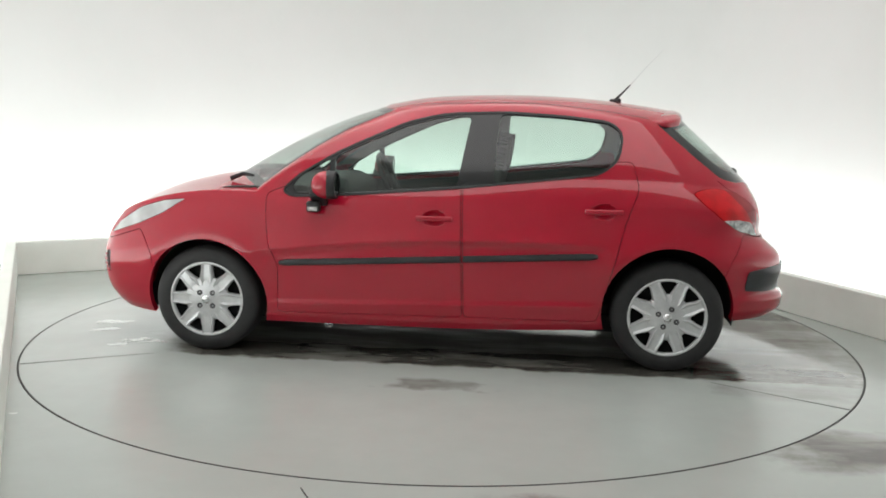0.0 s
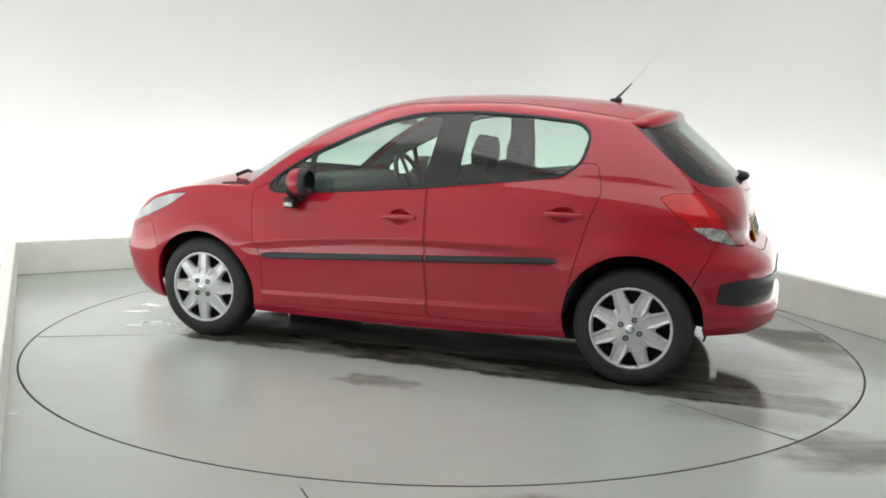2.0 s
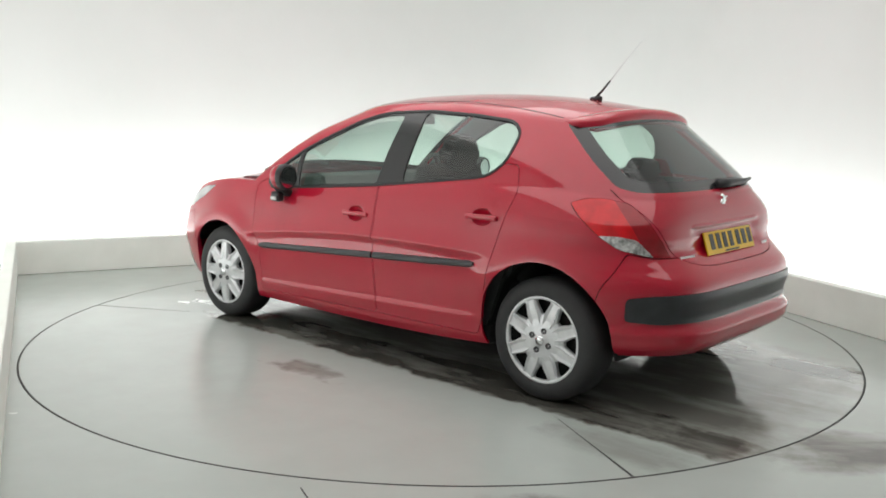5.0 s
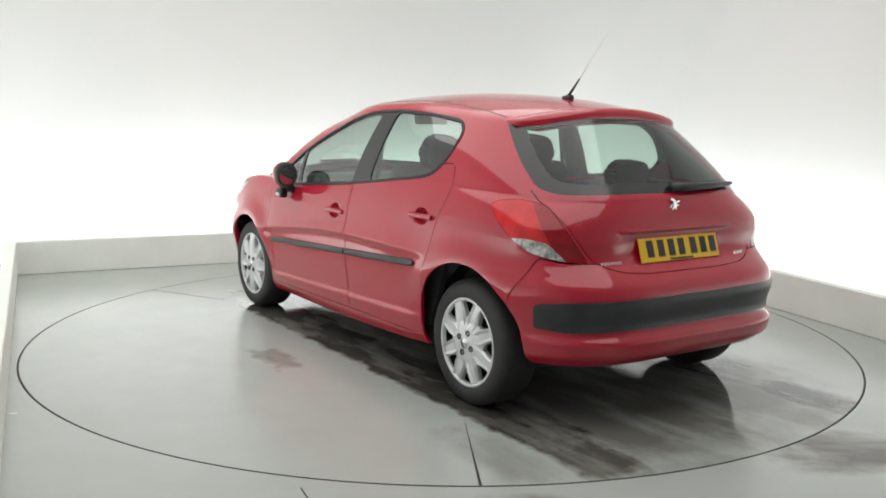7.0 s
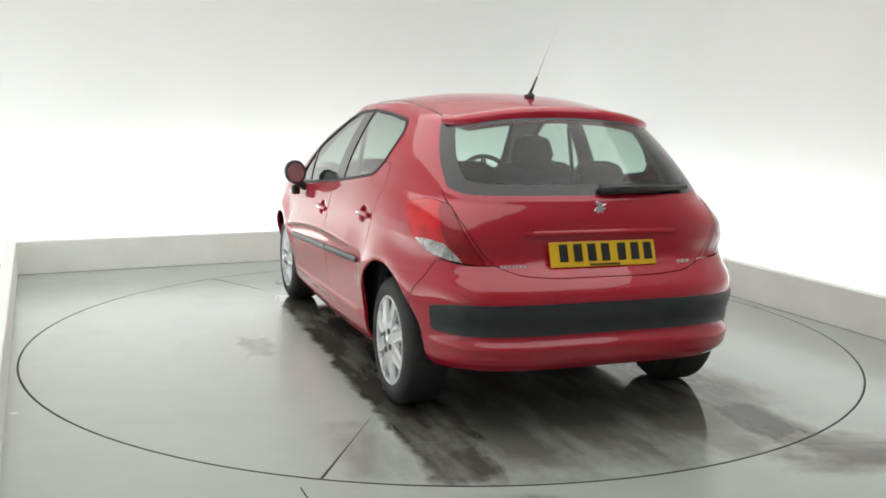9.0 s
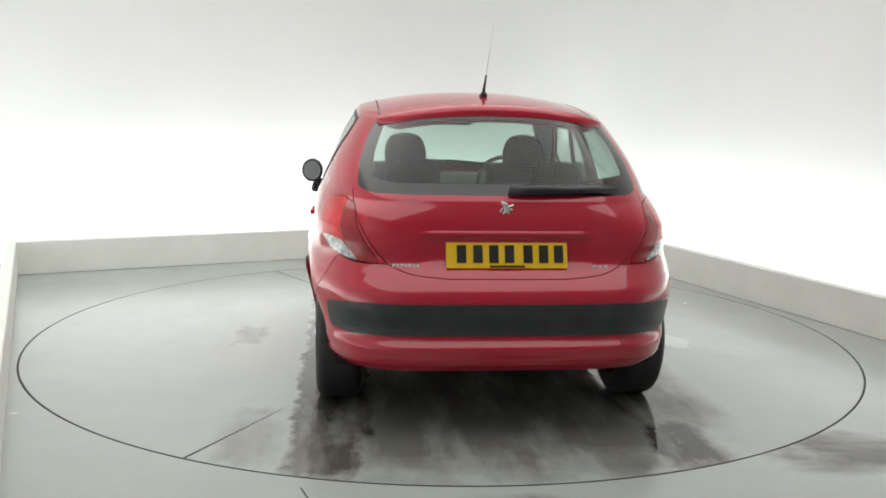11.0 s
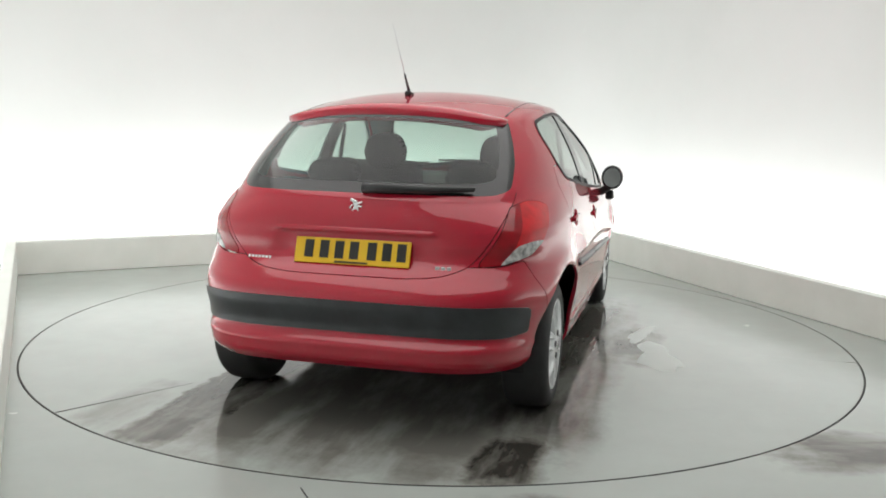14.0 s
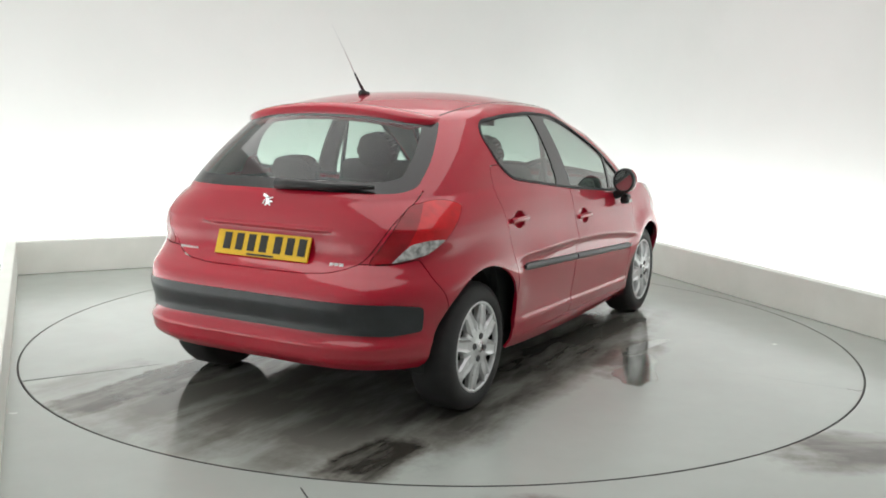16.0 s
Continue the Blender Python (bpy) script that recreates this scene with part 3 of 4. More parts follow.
DOOR_R = rounded([(-0.157, 1.0), (-0.170, 0.61), (-0.178, 0.258), (-0.895, 0.262), (-0.925, 0.36), (-0.965, 0.54), (-1.03, 0.80), (-1.095, 0.98), (-1.06, 1.12), (-0.9, 1.12), (-0.7, 1.08)], 0.03)
TAIL_LAMP = rounded([(-0.425, 0.962), (-0.50, 0.985), (-0.575, 0.988), (-0.690, 0.968), (-0.765, 0.890), (-0.882, 0.722), (-0.765, 0.733), (-0.625, 0.764), (-0.535, 0.822), (-0.468, 0.890)], 0.025)
TAIL_CLEAR = rounded([(-0.530, 0.824), (-0.620, 0.826), (-0.705, 0.812), (-0.790, 0.728), (-0.765, 0.725), (-0.625, 0.758)], 0.02)
TAIL_DARK = [(-0.60, 1.02), (-0.66, 0.90), (-0.72, 0.80), (-0.79, 0.70), (-0.95, 0.70), (-0.9, 1.02)]
TAILGATE = rounded([(-0.1, 0.672), (0.26, 0.673), (0.40, 0.685), (0.495, 0.715), (0.55, 0.765), (0.612, 0.86), (0.648, 0.955), (0.655, 1.06), (-0.1, 1.06)], 0.04)
BACKLIGHT = rounded([(-1.185, 1.325), (-1.40, 1.140), (-1.535, 1.034), (-1.62, 1.012), (-2.1, 1.010), (-2.1, 1.46), (-1.185, 1.46)], 0.03)
BUMPER_R = rounded([(-1.52, 0.1), (-1.52, 0.45), (-1.585, 0.605), (-1.62, 0.66), (-1.655, 0.752), (-1.75, 0.728), (-2.1, 0.728), (-2.1, 0.1)], 0.02)
PAD_R = rounded([(-1.672, 0.448), (-1.685, 0.553), (-1.80, 0.572), (-2.1, 0.588), (-2.1, 0.452), (-1.8, 0.438)], 0.02)
HEADLAMP = rounded([(1.885, 0.640), (1.815, 0.715), (1.667, 0.806), (1.52, 0.848), (1.388, 0.862), (1.525, 0.775), (1.684, 0.707)], 0.02)
BUMPER_F = rounded([(1.56, 0.1), (1.58, 0.55), (1.66, 0.685), (1.90, 0.61), (2.2, 0.60), (2.2, 0.1)], 0.02)
GRILLE = rounded([(1.875, 0.540), (1.890, 0.412), (2.2, 0.405), (2.2, 0.550)], 0.01)
HANDLES = ((-0.012, 0.797), (-0.912, 0.858))


def oval(cx, cz, a, b, k):
    return [(cx + a * k * math.cos(t), cz + b * k * math.sin(t)) for t in np.linspace(0, 2 * math.pi, 24, endpoint=False)]


def build_panels(car):
    bm = skin(shell())
    gl, rl, cl = (bm.faces.layers.int[n] for n in ("grid", "row", "col"))
    from_side = lambda c: c.y > 0.3 and c.z < 1.40
    for o, across, keep in (
            (ARCH_F, SIDE, lambda c: c.y > 0.3), (ARCH_R, SIDE, lambda c: c.y > 0.3),
            (DLO, SIDE, from_side), (inset(DLO, 0.012), SIDE, from_side), (PANE_Q, SIDE, from_side), (PANE_F, SIDE, from_side), (PANE_R, SIDE, from_side),
            (DOOR_F, SIDE, from_side), (inset(DOOR_F, 0.0035), SIDE, from_side), (DOOR_R, SIDE, from_side), (inset(DOOR_R, 0.0035), SIDE, from_side),
            (BUMPER_R, SIDE, lambda c: c.x < -1.4), (inset(BUMPER_R, 0.004), SIDE, lambda c: c.x < -1.4),
            (PAD_R, SIDE, lambda c: c.x < -1.6), (TAILGATE, REAR, lambda c: c.x < -1.5), (inset(TAILGATE, 0.0035), REAR, lambda c: c.x < -1.5),
            (TAIL_LAMP, DIAG, lambda c: c.x < -1.3), (inset(TAIL_LAMP, 0.003), DIAG, lambda c: c.x < -1.3),
            (TAIL_CLEAR, DIAG, lambda c: c.x < -1.4), (TAIL_DARK, DIAG, lambda c: c.x < -1.4),
            (BACKLIGHT, SIDE, lambda c: c.x < -1.1 and c.z > 0.95), (inset(BACKLIGHT, 0.045), SIDE, lambda c: c.x < -1.1 and c.z > 0.95),
            (HEADLAMP, SIDE, lambda c: c.x > 1.3), (inset(HEADLAMP, 0.003), SIDE, lambda c: c.x > 1.3),
            (BUMPER_F, SIDE, lambda c: c.x > 1.5), (inset(BUMPER_F, 0.004), SIDE, lambda c: c.x > 1.5), (GRILLE, SIDE, lambda c: c.x > 1.8)):
        incise(bm, o, across, keep)
    for cx, cz in HANDLES:
        for k in (1.0, 0.85, 0.6, 0.3):
            incise(bm, oval(cx, cz, 0.062, 0.042, k), SIDE, lambda c: c.y > 0.7 and c.z < 0.95)
    bm.normal_update()
    for cx, cz in HANDLES:
        for v in bm.verts:
            r = math.hypot((v.co.x - cx) / 0.062, (v.co.z - cz) / 0.042)
            if r < 0.999 and v.co.y > 0.7:
                v.co.y -= 0.024 * (1 - r * r) ** 0.5
    bm.normal_update()
    ins = {n: inset(o, d) for n, o, d in (("df", DOOR_F, 0.0035), ("dr", DOOR_R, 0.0035), ("tg", TAILGATE, 0.0035), ("tl", TAIL_LAMP, 0.003),
                                          ("hl", HEADLAMP, 0.003), ("br", BUMPER_R, 0.004), ("bf", BUMPER_F, 0.004), ("dlo", DLO, 0.012), ("bl", BACKLIGHT, 0.045))}
    reg = {}
    for f in bm.faces:
        c = f.calc_center_median()
        g, r, col = f[gl], f[rl], f[cl]
        s, d, t = (c.x, c.z), (DIAG.dot(c), c.z), (c.y, c.z)
        k = "shell"
        if c.y > 0.3 and c.x > 0 and inside(ARCH_F, *s) or c.y > 0.3 and c.x < 0 and inside(ARCH_R, *s):
            k = "gone"
        elif c.y > 0.3 and g < 2 and col < NC + 4 and inside(DLO, *s):
            k = "quarter_window" if inside(PANE_Q, *s) else "front_window" if inside(PANE_F, *s) else "rear_window" if inside(PANE_R, *s) else \
                "window_rubber" if not inside(ins["dlo"], *s) else "window_frame"
        elif g == 1 and c.x < -1.1 and r < NG - 1 and inside(BACKLIGHT, *s):
            k = "backlight" if inside(ins["bl"], *s) and r < NG - 2 else "backlight_border"
        elif g == 1 and col >= NC + 3:
            k = "windscreen" if col >= NC + 5 and 1 <= r < NG - 1 else "windscreen_border"
        elif c.x < -1.3 and c.y > 0.2 and inside(TAIL_LAMP, *d):
            k = "gone" if not inside(ins["tl"], *d) else "lamp_clear" if inside(TAIL_CLEAR, *d) else "lamp_dark" if inside(TAIL_DARK, *d) else "lamp_red"
        elif c.x < -1.5 and inside(TAILGATE, *t):
            k = "tailgate" if inside(ins["tg"], *t) else "gone"
        elif c.x < -1.4 and g == 0 and inside(BUMPER_R, *s):
            k = "gone" if not inside(ins["br"], *s) else "pad" if inside(PAD_R, *s) else "bumper_rear"
        elif c.y > 0.3 and g < 2 and inside(DOOR_F, *s):
            k = "front_door" if inside(ins["df"], *s) else "gone"
        elif c.y > 0.3 and g < 2 and inside(DOOR_R, *s):
            k = "rear_door" if inside(ins["dr"], *s) else "gone"
        elif c.x > 1.3 and g == 0 and c.y > 0.2 and inside(HEADLAMP, *s):
            k = "headlamp" if inside(ins["hl"], *s) else "gone"
        elif c.x > 1.5 and g == 0 and inside(BUMPER_F, *s):
            k = "gone" if not inside(ins["bf"], *s) else "grille" if c.x > 1.84 and inside(GRILLE, *s) else "bumper_front"
        elif g == 3 and r >= 2:
            k = "bonnet"
        elif g == 2 and r >= 1:
            k = "roof"
        elif g == 0 and c.x > 0.86:
            k = "wing"
        reg.setdefault(k, []).append(f)
    P = lambda n, k, m, l="", sd="both", fo=0.0, li=0.0, pa=car: panel(n, reg[k], m, pa, l, sd, fo, li)
    P("body_shell", "shell", RED, "red painted sills, pillars and rear quarters", fo=0.012)
    P("roof", "roof", RED)
    P("bonnet", "bonnet", RED)
    gate = P("tailgate", "tailgate", RED, "red tailgate", fo=0.02)
    P("backlight", "backlight", REAR_GLASS, "green-tinted rear window", pa=gate)
    P("backlight_border", "backlight_border", PILLAR, "black rear window border", pa=gate)
    P("windscreen", "windscreen", GLASS, "green-tinted windscreen")
    P("windscreen_border", "windscreen_border", PILLAR, "black windscreen edge")
    rb = P("rear_bumper", "bumper_rear", RED, "red rear bumper", fo=0.03)
    P("bumper_pad", "pad", STRIP, "black plastic rubbing pad", fo=0.03, li=0.006, pa=rb)
    fb = P("front_bumper", "bumper_front", RED, "red front bumper", fo=0.03)
    P("grille", "grille", BLACK, "black slatted lower grille", fo=0.02, li=-0.012, pa=fb)
    doors = {}
    for sd in ("left", "right"):
        P("front_wing", "wing", RED, "", sd, 0.012)
        doors[sd] = d1, d2 = P("front_door", "front_door", RED, "red front door", sd, 0.02), P("rear_door", "rear_door", RED, "red rear door", sd, 0.02)
        P("quarter_pane", "quarter_window", GLASS, "small triangular green-tinted pane", sd, 0, -0.004, d1)
        P("window_pane", "front_window", GLASS, "green-tinted front side window", sd, 0, -0.004, d1)
        P("window_pane", "rear_window", GLASS, "green-tinted rear side window", sd, 0, -0.004, d2)
        P("window_frame", "window_frame", PILLAR, "black window frame and centre pillar", sd, 0.012)
        P("window_rubber", "window_rubber", BLACK, "black window rubber", sd, 0.01, 0.004)
        lamp = P("tail_lamp", "lamp_red", LENS_RED, "red tail lamp lens", sd, 0.02, 0.002)
        P("brake_lens", "lamp_dark", LENS_DARK, "dark red inner lens", sd, 0.02, 0.001, lamp)
        P("indicator_lens", "lamp_clear", LENS_CLEAR, "clear lower lens", sd, 0.02, 0.003, lamp)
        P("headlamp", "headlamp", HEAD_LENS, "clear headlamp lens", sd, 0.02)
    # inner trim of the pillars
    trim = [f for f in reg["shell"] if f[gl] == 1 and f[rl] < NG and f.calc_center_median().z > 0.98]
    panel("pillar_trim", trim, HEADLINER, car, "grey cloth pillar trim", "both", 0, -0.03)
    panel("headliner", reg["roof"], HEADLINER, car, "grey cloth headliner", "both", 0, -0.035)
    return bm, doors


# ---- the car's other parts
def along(name, path, radius, material, parent, label="", seg=8):
    """A round rod along a path; radius is one number or one for each point."""
    bm = bmesh.new()
    rings = []
    for i, p in enumerate(path):
        p = Vector(p)
        d = (Vector(path[min(i + 1, len(path) - 1)]) - Vector(path[max(i - 1, 0)])).normalized()
        u = d.cross(Vector((0.13, 0.97, 0.2))).normalized()
        w = d.cross(u)
        r = radius[i] if isinstance(radius, (list, tuple)) else radius
        rings.append([bm.verts.new(p + (u * math.cos(a) + w * math.sin(a)) * r) for a in np.linspace(0, 2 * math.pi, seg, endpoint=False)])
    for a, b in zip(rings, rings[1:]):
        for i in range(seg):
            bm.faces.new((a[i], a[(i + 1) % seg], b[(i + 1) % seg], b[i]))
    bm.faces.new(rings[0][::-1])
    bm.faces.new(rings[-1])
    bmesh.ops.recalc_face_normals(bm, faces=bm.faces)
    return part(name, bm, material, parent, label, True)


def build_wheel(car):
    """A black tyre on a steel wheel with an eight-windowed silver cover; the outer face looks along +z."""
    bm = bmesh.new()
    lathe(bm, [(0.05, -0.045), (0.19, -0.05), (0.205, -0.02), (0.205, 0.0)], seg=48)
    wheel = part("wheel", bm, LINER, car, "wheel with silver plastic cover and black tyre", True)
    bm = bmesh.new()
    T = [(0.198, 0.0), (0.210, 0.010), (0.235, 0.016), (0.262, 0.014), (0.283, 0.004), (0.294, -0.010), (0.3, -0.03)]
    T += [(r, -0.18 - z) for r, z in T[::-1]]
    lathe(bm, T, seg=72)
    bmesh.ops.recalc_face_normals(bm, faces=bm.faces)
    part("tyre", bm, RUBBER, wheel, "black rubber tyre", True)
    bm = bmesh.new()
    lathe(bm, [(0.213, -0.004), (0.214, 0.006), (0.210, 0.012), (0.202, 0.012), (0.196, 0.006), (0.194, -0.008)], seg=72)
    lathe(bm, [(0.124, -0.02), (0.126, 0.000), (0.120, 0.006), (0.092, 0.013), (0.070, 0.017), (0.036, 0.017), (0.031, 0.021), (0.0005, 0.022)], seg=48)
    bmesh.ops.recalc_face_normals(bm, faces=bm.faces)
    part("wheel_cover", bm, SILVER, wheel, "silver wheel cover", True)
    n = 8
    for k in range(n):
        bm = bmesh.new()
        a = 2 * math.pi * k / n
        cs, sn = math.cos(a), math.sin(a)

        def at(r, w, z):
            return bm.verts.new((r * cs - w * sn, r * sn + w * cs, z))
        # a spoke with two ridges and a shallow valley between them
        rows = []
        for r, w, zc, ze in ((0.078, 0.028, 0.013, 0.010), (0.100, 0.034, 0.014, 0.008), (0.116, 0.0385, 0.015, 0.006), (0.132, 0.038, 0.015, 0.006), (0.16, 0.033, 0.013, 0.005), (0.186, 0.031, 0.010, 0.004), (0.199, 0.038, 0.008, 0.003)):
            rows.append([at(r, -w, -0.016), at(r, -w, ze), at(r, -w * 0.78, zc + 0.004), at(r, -w * 0.42, zc - 0.004), at(r, w * 0.42, zc - 0.004), at(r, w * 0.78, zc + 0.004), at(r, w, ze), at(r, w, -0.016)])
        for p, q in zip(rows, rows[1:]):
            for i in range(7):
                bm.faces.new((p[i], q[i], q[i + 1], p[i + 1]))
        bmesh.ops.recalc_face_normals(bm, faces=bm.faces)
        part("spoke", bm, SILVER, wheel)
    for k in range(4):
        a = math.pi / 4 + k * math.pi / 2
        bm = bmesh.new()
        lathe(bm, [(0.015, 0.010), (0.015, 0.0225), (0.011, 0.024), (0.008, 0.018), (0.0005, 0.016)], pose(0.052 * math.cos(a), 0.052 * math.sin(a), 0), seg=16)
        part("bolt", bm, BOLT, wheel, "dark wheel bolt", True)
    bm = bmesh.new()
    lathe(bm, [(0.024, 0.018), (0.023, 0.0255), (0.0005, 0.0265)], seg=24)
    part("hub_badge", bm, CHROME, wheel, "", True)
    return wheel


def build_seat(car, x, y, tall, wide, name="front_seat"):
    bm = bmesh.new()
    box(bm, 0.50, wide, 0.17, pose(x + 0.22, y, 0.47, 0, -6, 0), 0.05, 4)
    seat = part(name, bm, CLOTH, car, "dark grey cloth seat", True)
    bm = bmesh.new()
    box(bm, 0.13, wide * 0.98, tall, pose(x - 0.08, y, 0.50 + tall / 2, 0, -14, 0), 0.055, 4)
    part("backrest", bm, CLOTH, seat, "", True)
    return seat


def headrest(seat, x, y, z, w, h):
    bm = bmesh.new()
    m = pose(x, y, z, 0, -8, 0) @ pose(0, 0, 0, 90, 0, 90)
    prism(bm, rounded([(-w / 2, -h / 2), (w / 2, -h / 2), (w * 0.44, h / 2), (-w * 0.44, h / 2)], min(0.085, h * 0.45), 7), -0.05, 0.05, m)
    bmesh.ops.bevel(bm, geom=bm.edges[:], offset=0.022, segments=3, affect="EDGES", profile=0.5)
    part("headrest", bm, CLOTH, seat, "", True)


def build_cabin(car):
    s1 = build_seat(car, -0.15, 0.38, 0.58, 0.50)
    s2 = build_seat(car, -0.15, -0.38, 0.58, 0.50)
    for s, y in ((s1, 0.375), (s2, -0.375)):
        headrest(s, -0.33, y * 0.92, 1.135, 0.245, 0.20)
        along("headrest_post", [(-0.30, y + 0.06, 1.02), (-0.32, y + 0.06, 1.10)], 0.006, CHROME, s)
        along("headrest_post", [(-0.30, y - 0.06, 1.02), (-0.32, y - 0.06, 1.10)], 0.006, CHROME, s)
    b = build_seat(car, -0.95, 0.0, 0.52, 1.28, "rear_bench")
    for y in (0.36, -0.36):
        headrest(b, -1.10, y, 1.055, 0.27, 0.13)
    # cabin tub: floor, inner door panels and load floor
    bm = bmesh.new()
    box(bm, 1.84, 1.52, 0.10, pose(0, 0, 0.255), 0.01)
    box(bm, 2.2, 1.20, 0.10, pose(-0.02, 0, 0.205), 0.02)
    box(bm, 3.3, 1.12, 0.11, pose(0.10, 0, 0.265), 0.02)
    box(bm, 0.16, 1.36, 0.12, pose(-1.27, 0, 0.27), 0.03)
    part("underbody", bm, LINER, car, "black underbody")
    for sd in (1, -1):
        bm = bmesh.new()
        prism(bm, [(-0.9, 0.30), (0.86, 0.28), (0.86, 0.85), (0.5, 0.872), (-0.11, 0.925), (-0.8, 1.0), (-1.15, 1.0)], -0.015, 0.015, pose(0, 0.755 * sd, 0) @ Matrix.Rotation(radians(90), 4, "X"))
        bmesh.ops.recalc_face_normals(bm, faces=bm.faces)
        part("door_card", bm, TRIM, car, "dark grey inner door trim")
    bm = bmesh.new()
    box(bm, 0.44, 1.02, 0.03, pose(-1.38, 0, 0.975, 0, 3, 0), 0.01)
    part("parcel_shelf", bm, TRIM, car, "dark grey parcel shelf")
    bm = bmesh.new()
    prof = [(1.05, 0.30), (0.62, 0.35), (0.56, 0.70), (0.60, 0.88), (0.72, 0.945), (1.22, 0.925)]
    prism(bm, prof, -0.72, 0.72, Matrix.Rotation(radians(90), 4, "X"))
    bmesh.ops.recalc_face_normals(bm, faces=bm.faces)
    bmesh.ops.bevel(bm, geom=[e for e in bm.edges if abs(e.verts[0].co.y - e.verts[1].co.y) > 1], offset=0.03, segments=3, affect="EDGES", profile=0.5)
    part("dashboard", bm, TRIM, car, "dark grey moulded dashboard")
    bm = bmesh.new()
    m = pose(0.44, -0.38, 0.90, 0, -66, 0)
    ring = [[bm.verts.new(m @ Vector(((0.185 + 0.016 * math.cos(b)) * math.cos(a), (0.185 + 0.016 * math.cos(b)) * math.sin(a), 0.016 * math.sin(b))))
             for b in np.linspace(0, 2 * math.pi, 10, endpoint=False)] for a in np.linspace(0, 2 * math.pi, 40, endpoint=False)]
    for i in range(40):
        for j in range(10):
            bm.faces.new((ring[i][j], ring[(i + 1) % 40][j], ring[(i + 1) % 40][(j + 1) % 10], ring[i][(j + 1) % 10]))
    box(bm, 0.10, 0.12, 0.05, m, 0.02)
    for a in (0, 140, 220):
        box(bm, 0.16, 0.035, 0.018, m @ pose(0, 0, 0, 0, 0, a) @ pose(0.11, 0, 0), 0.006)
    bmesh.ops.recalc_face_normals(bm, faces=bm.faces)
    part("steering_wheel", bm, BLACK, car, "black three-spoke steering wheel", True)
    bm = bmesh.new()
    box(bm, 0.03, 0.24, 0.065, pose(0.30, 0.0, 1.315, 0, 8, 0), 0.012, 3)
    part("interior_mirror", bm, BLACK, car, "black interior mirror")
    for y in (0.64, -0.64):
        along("seat_belt", [(-0.22, y, 1.28), (-0.21, y * 1.06, 1.05), (-0.19, y * 1.12, 0.8)], 0.013, BLACK, car, "black seat belt")


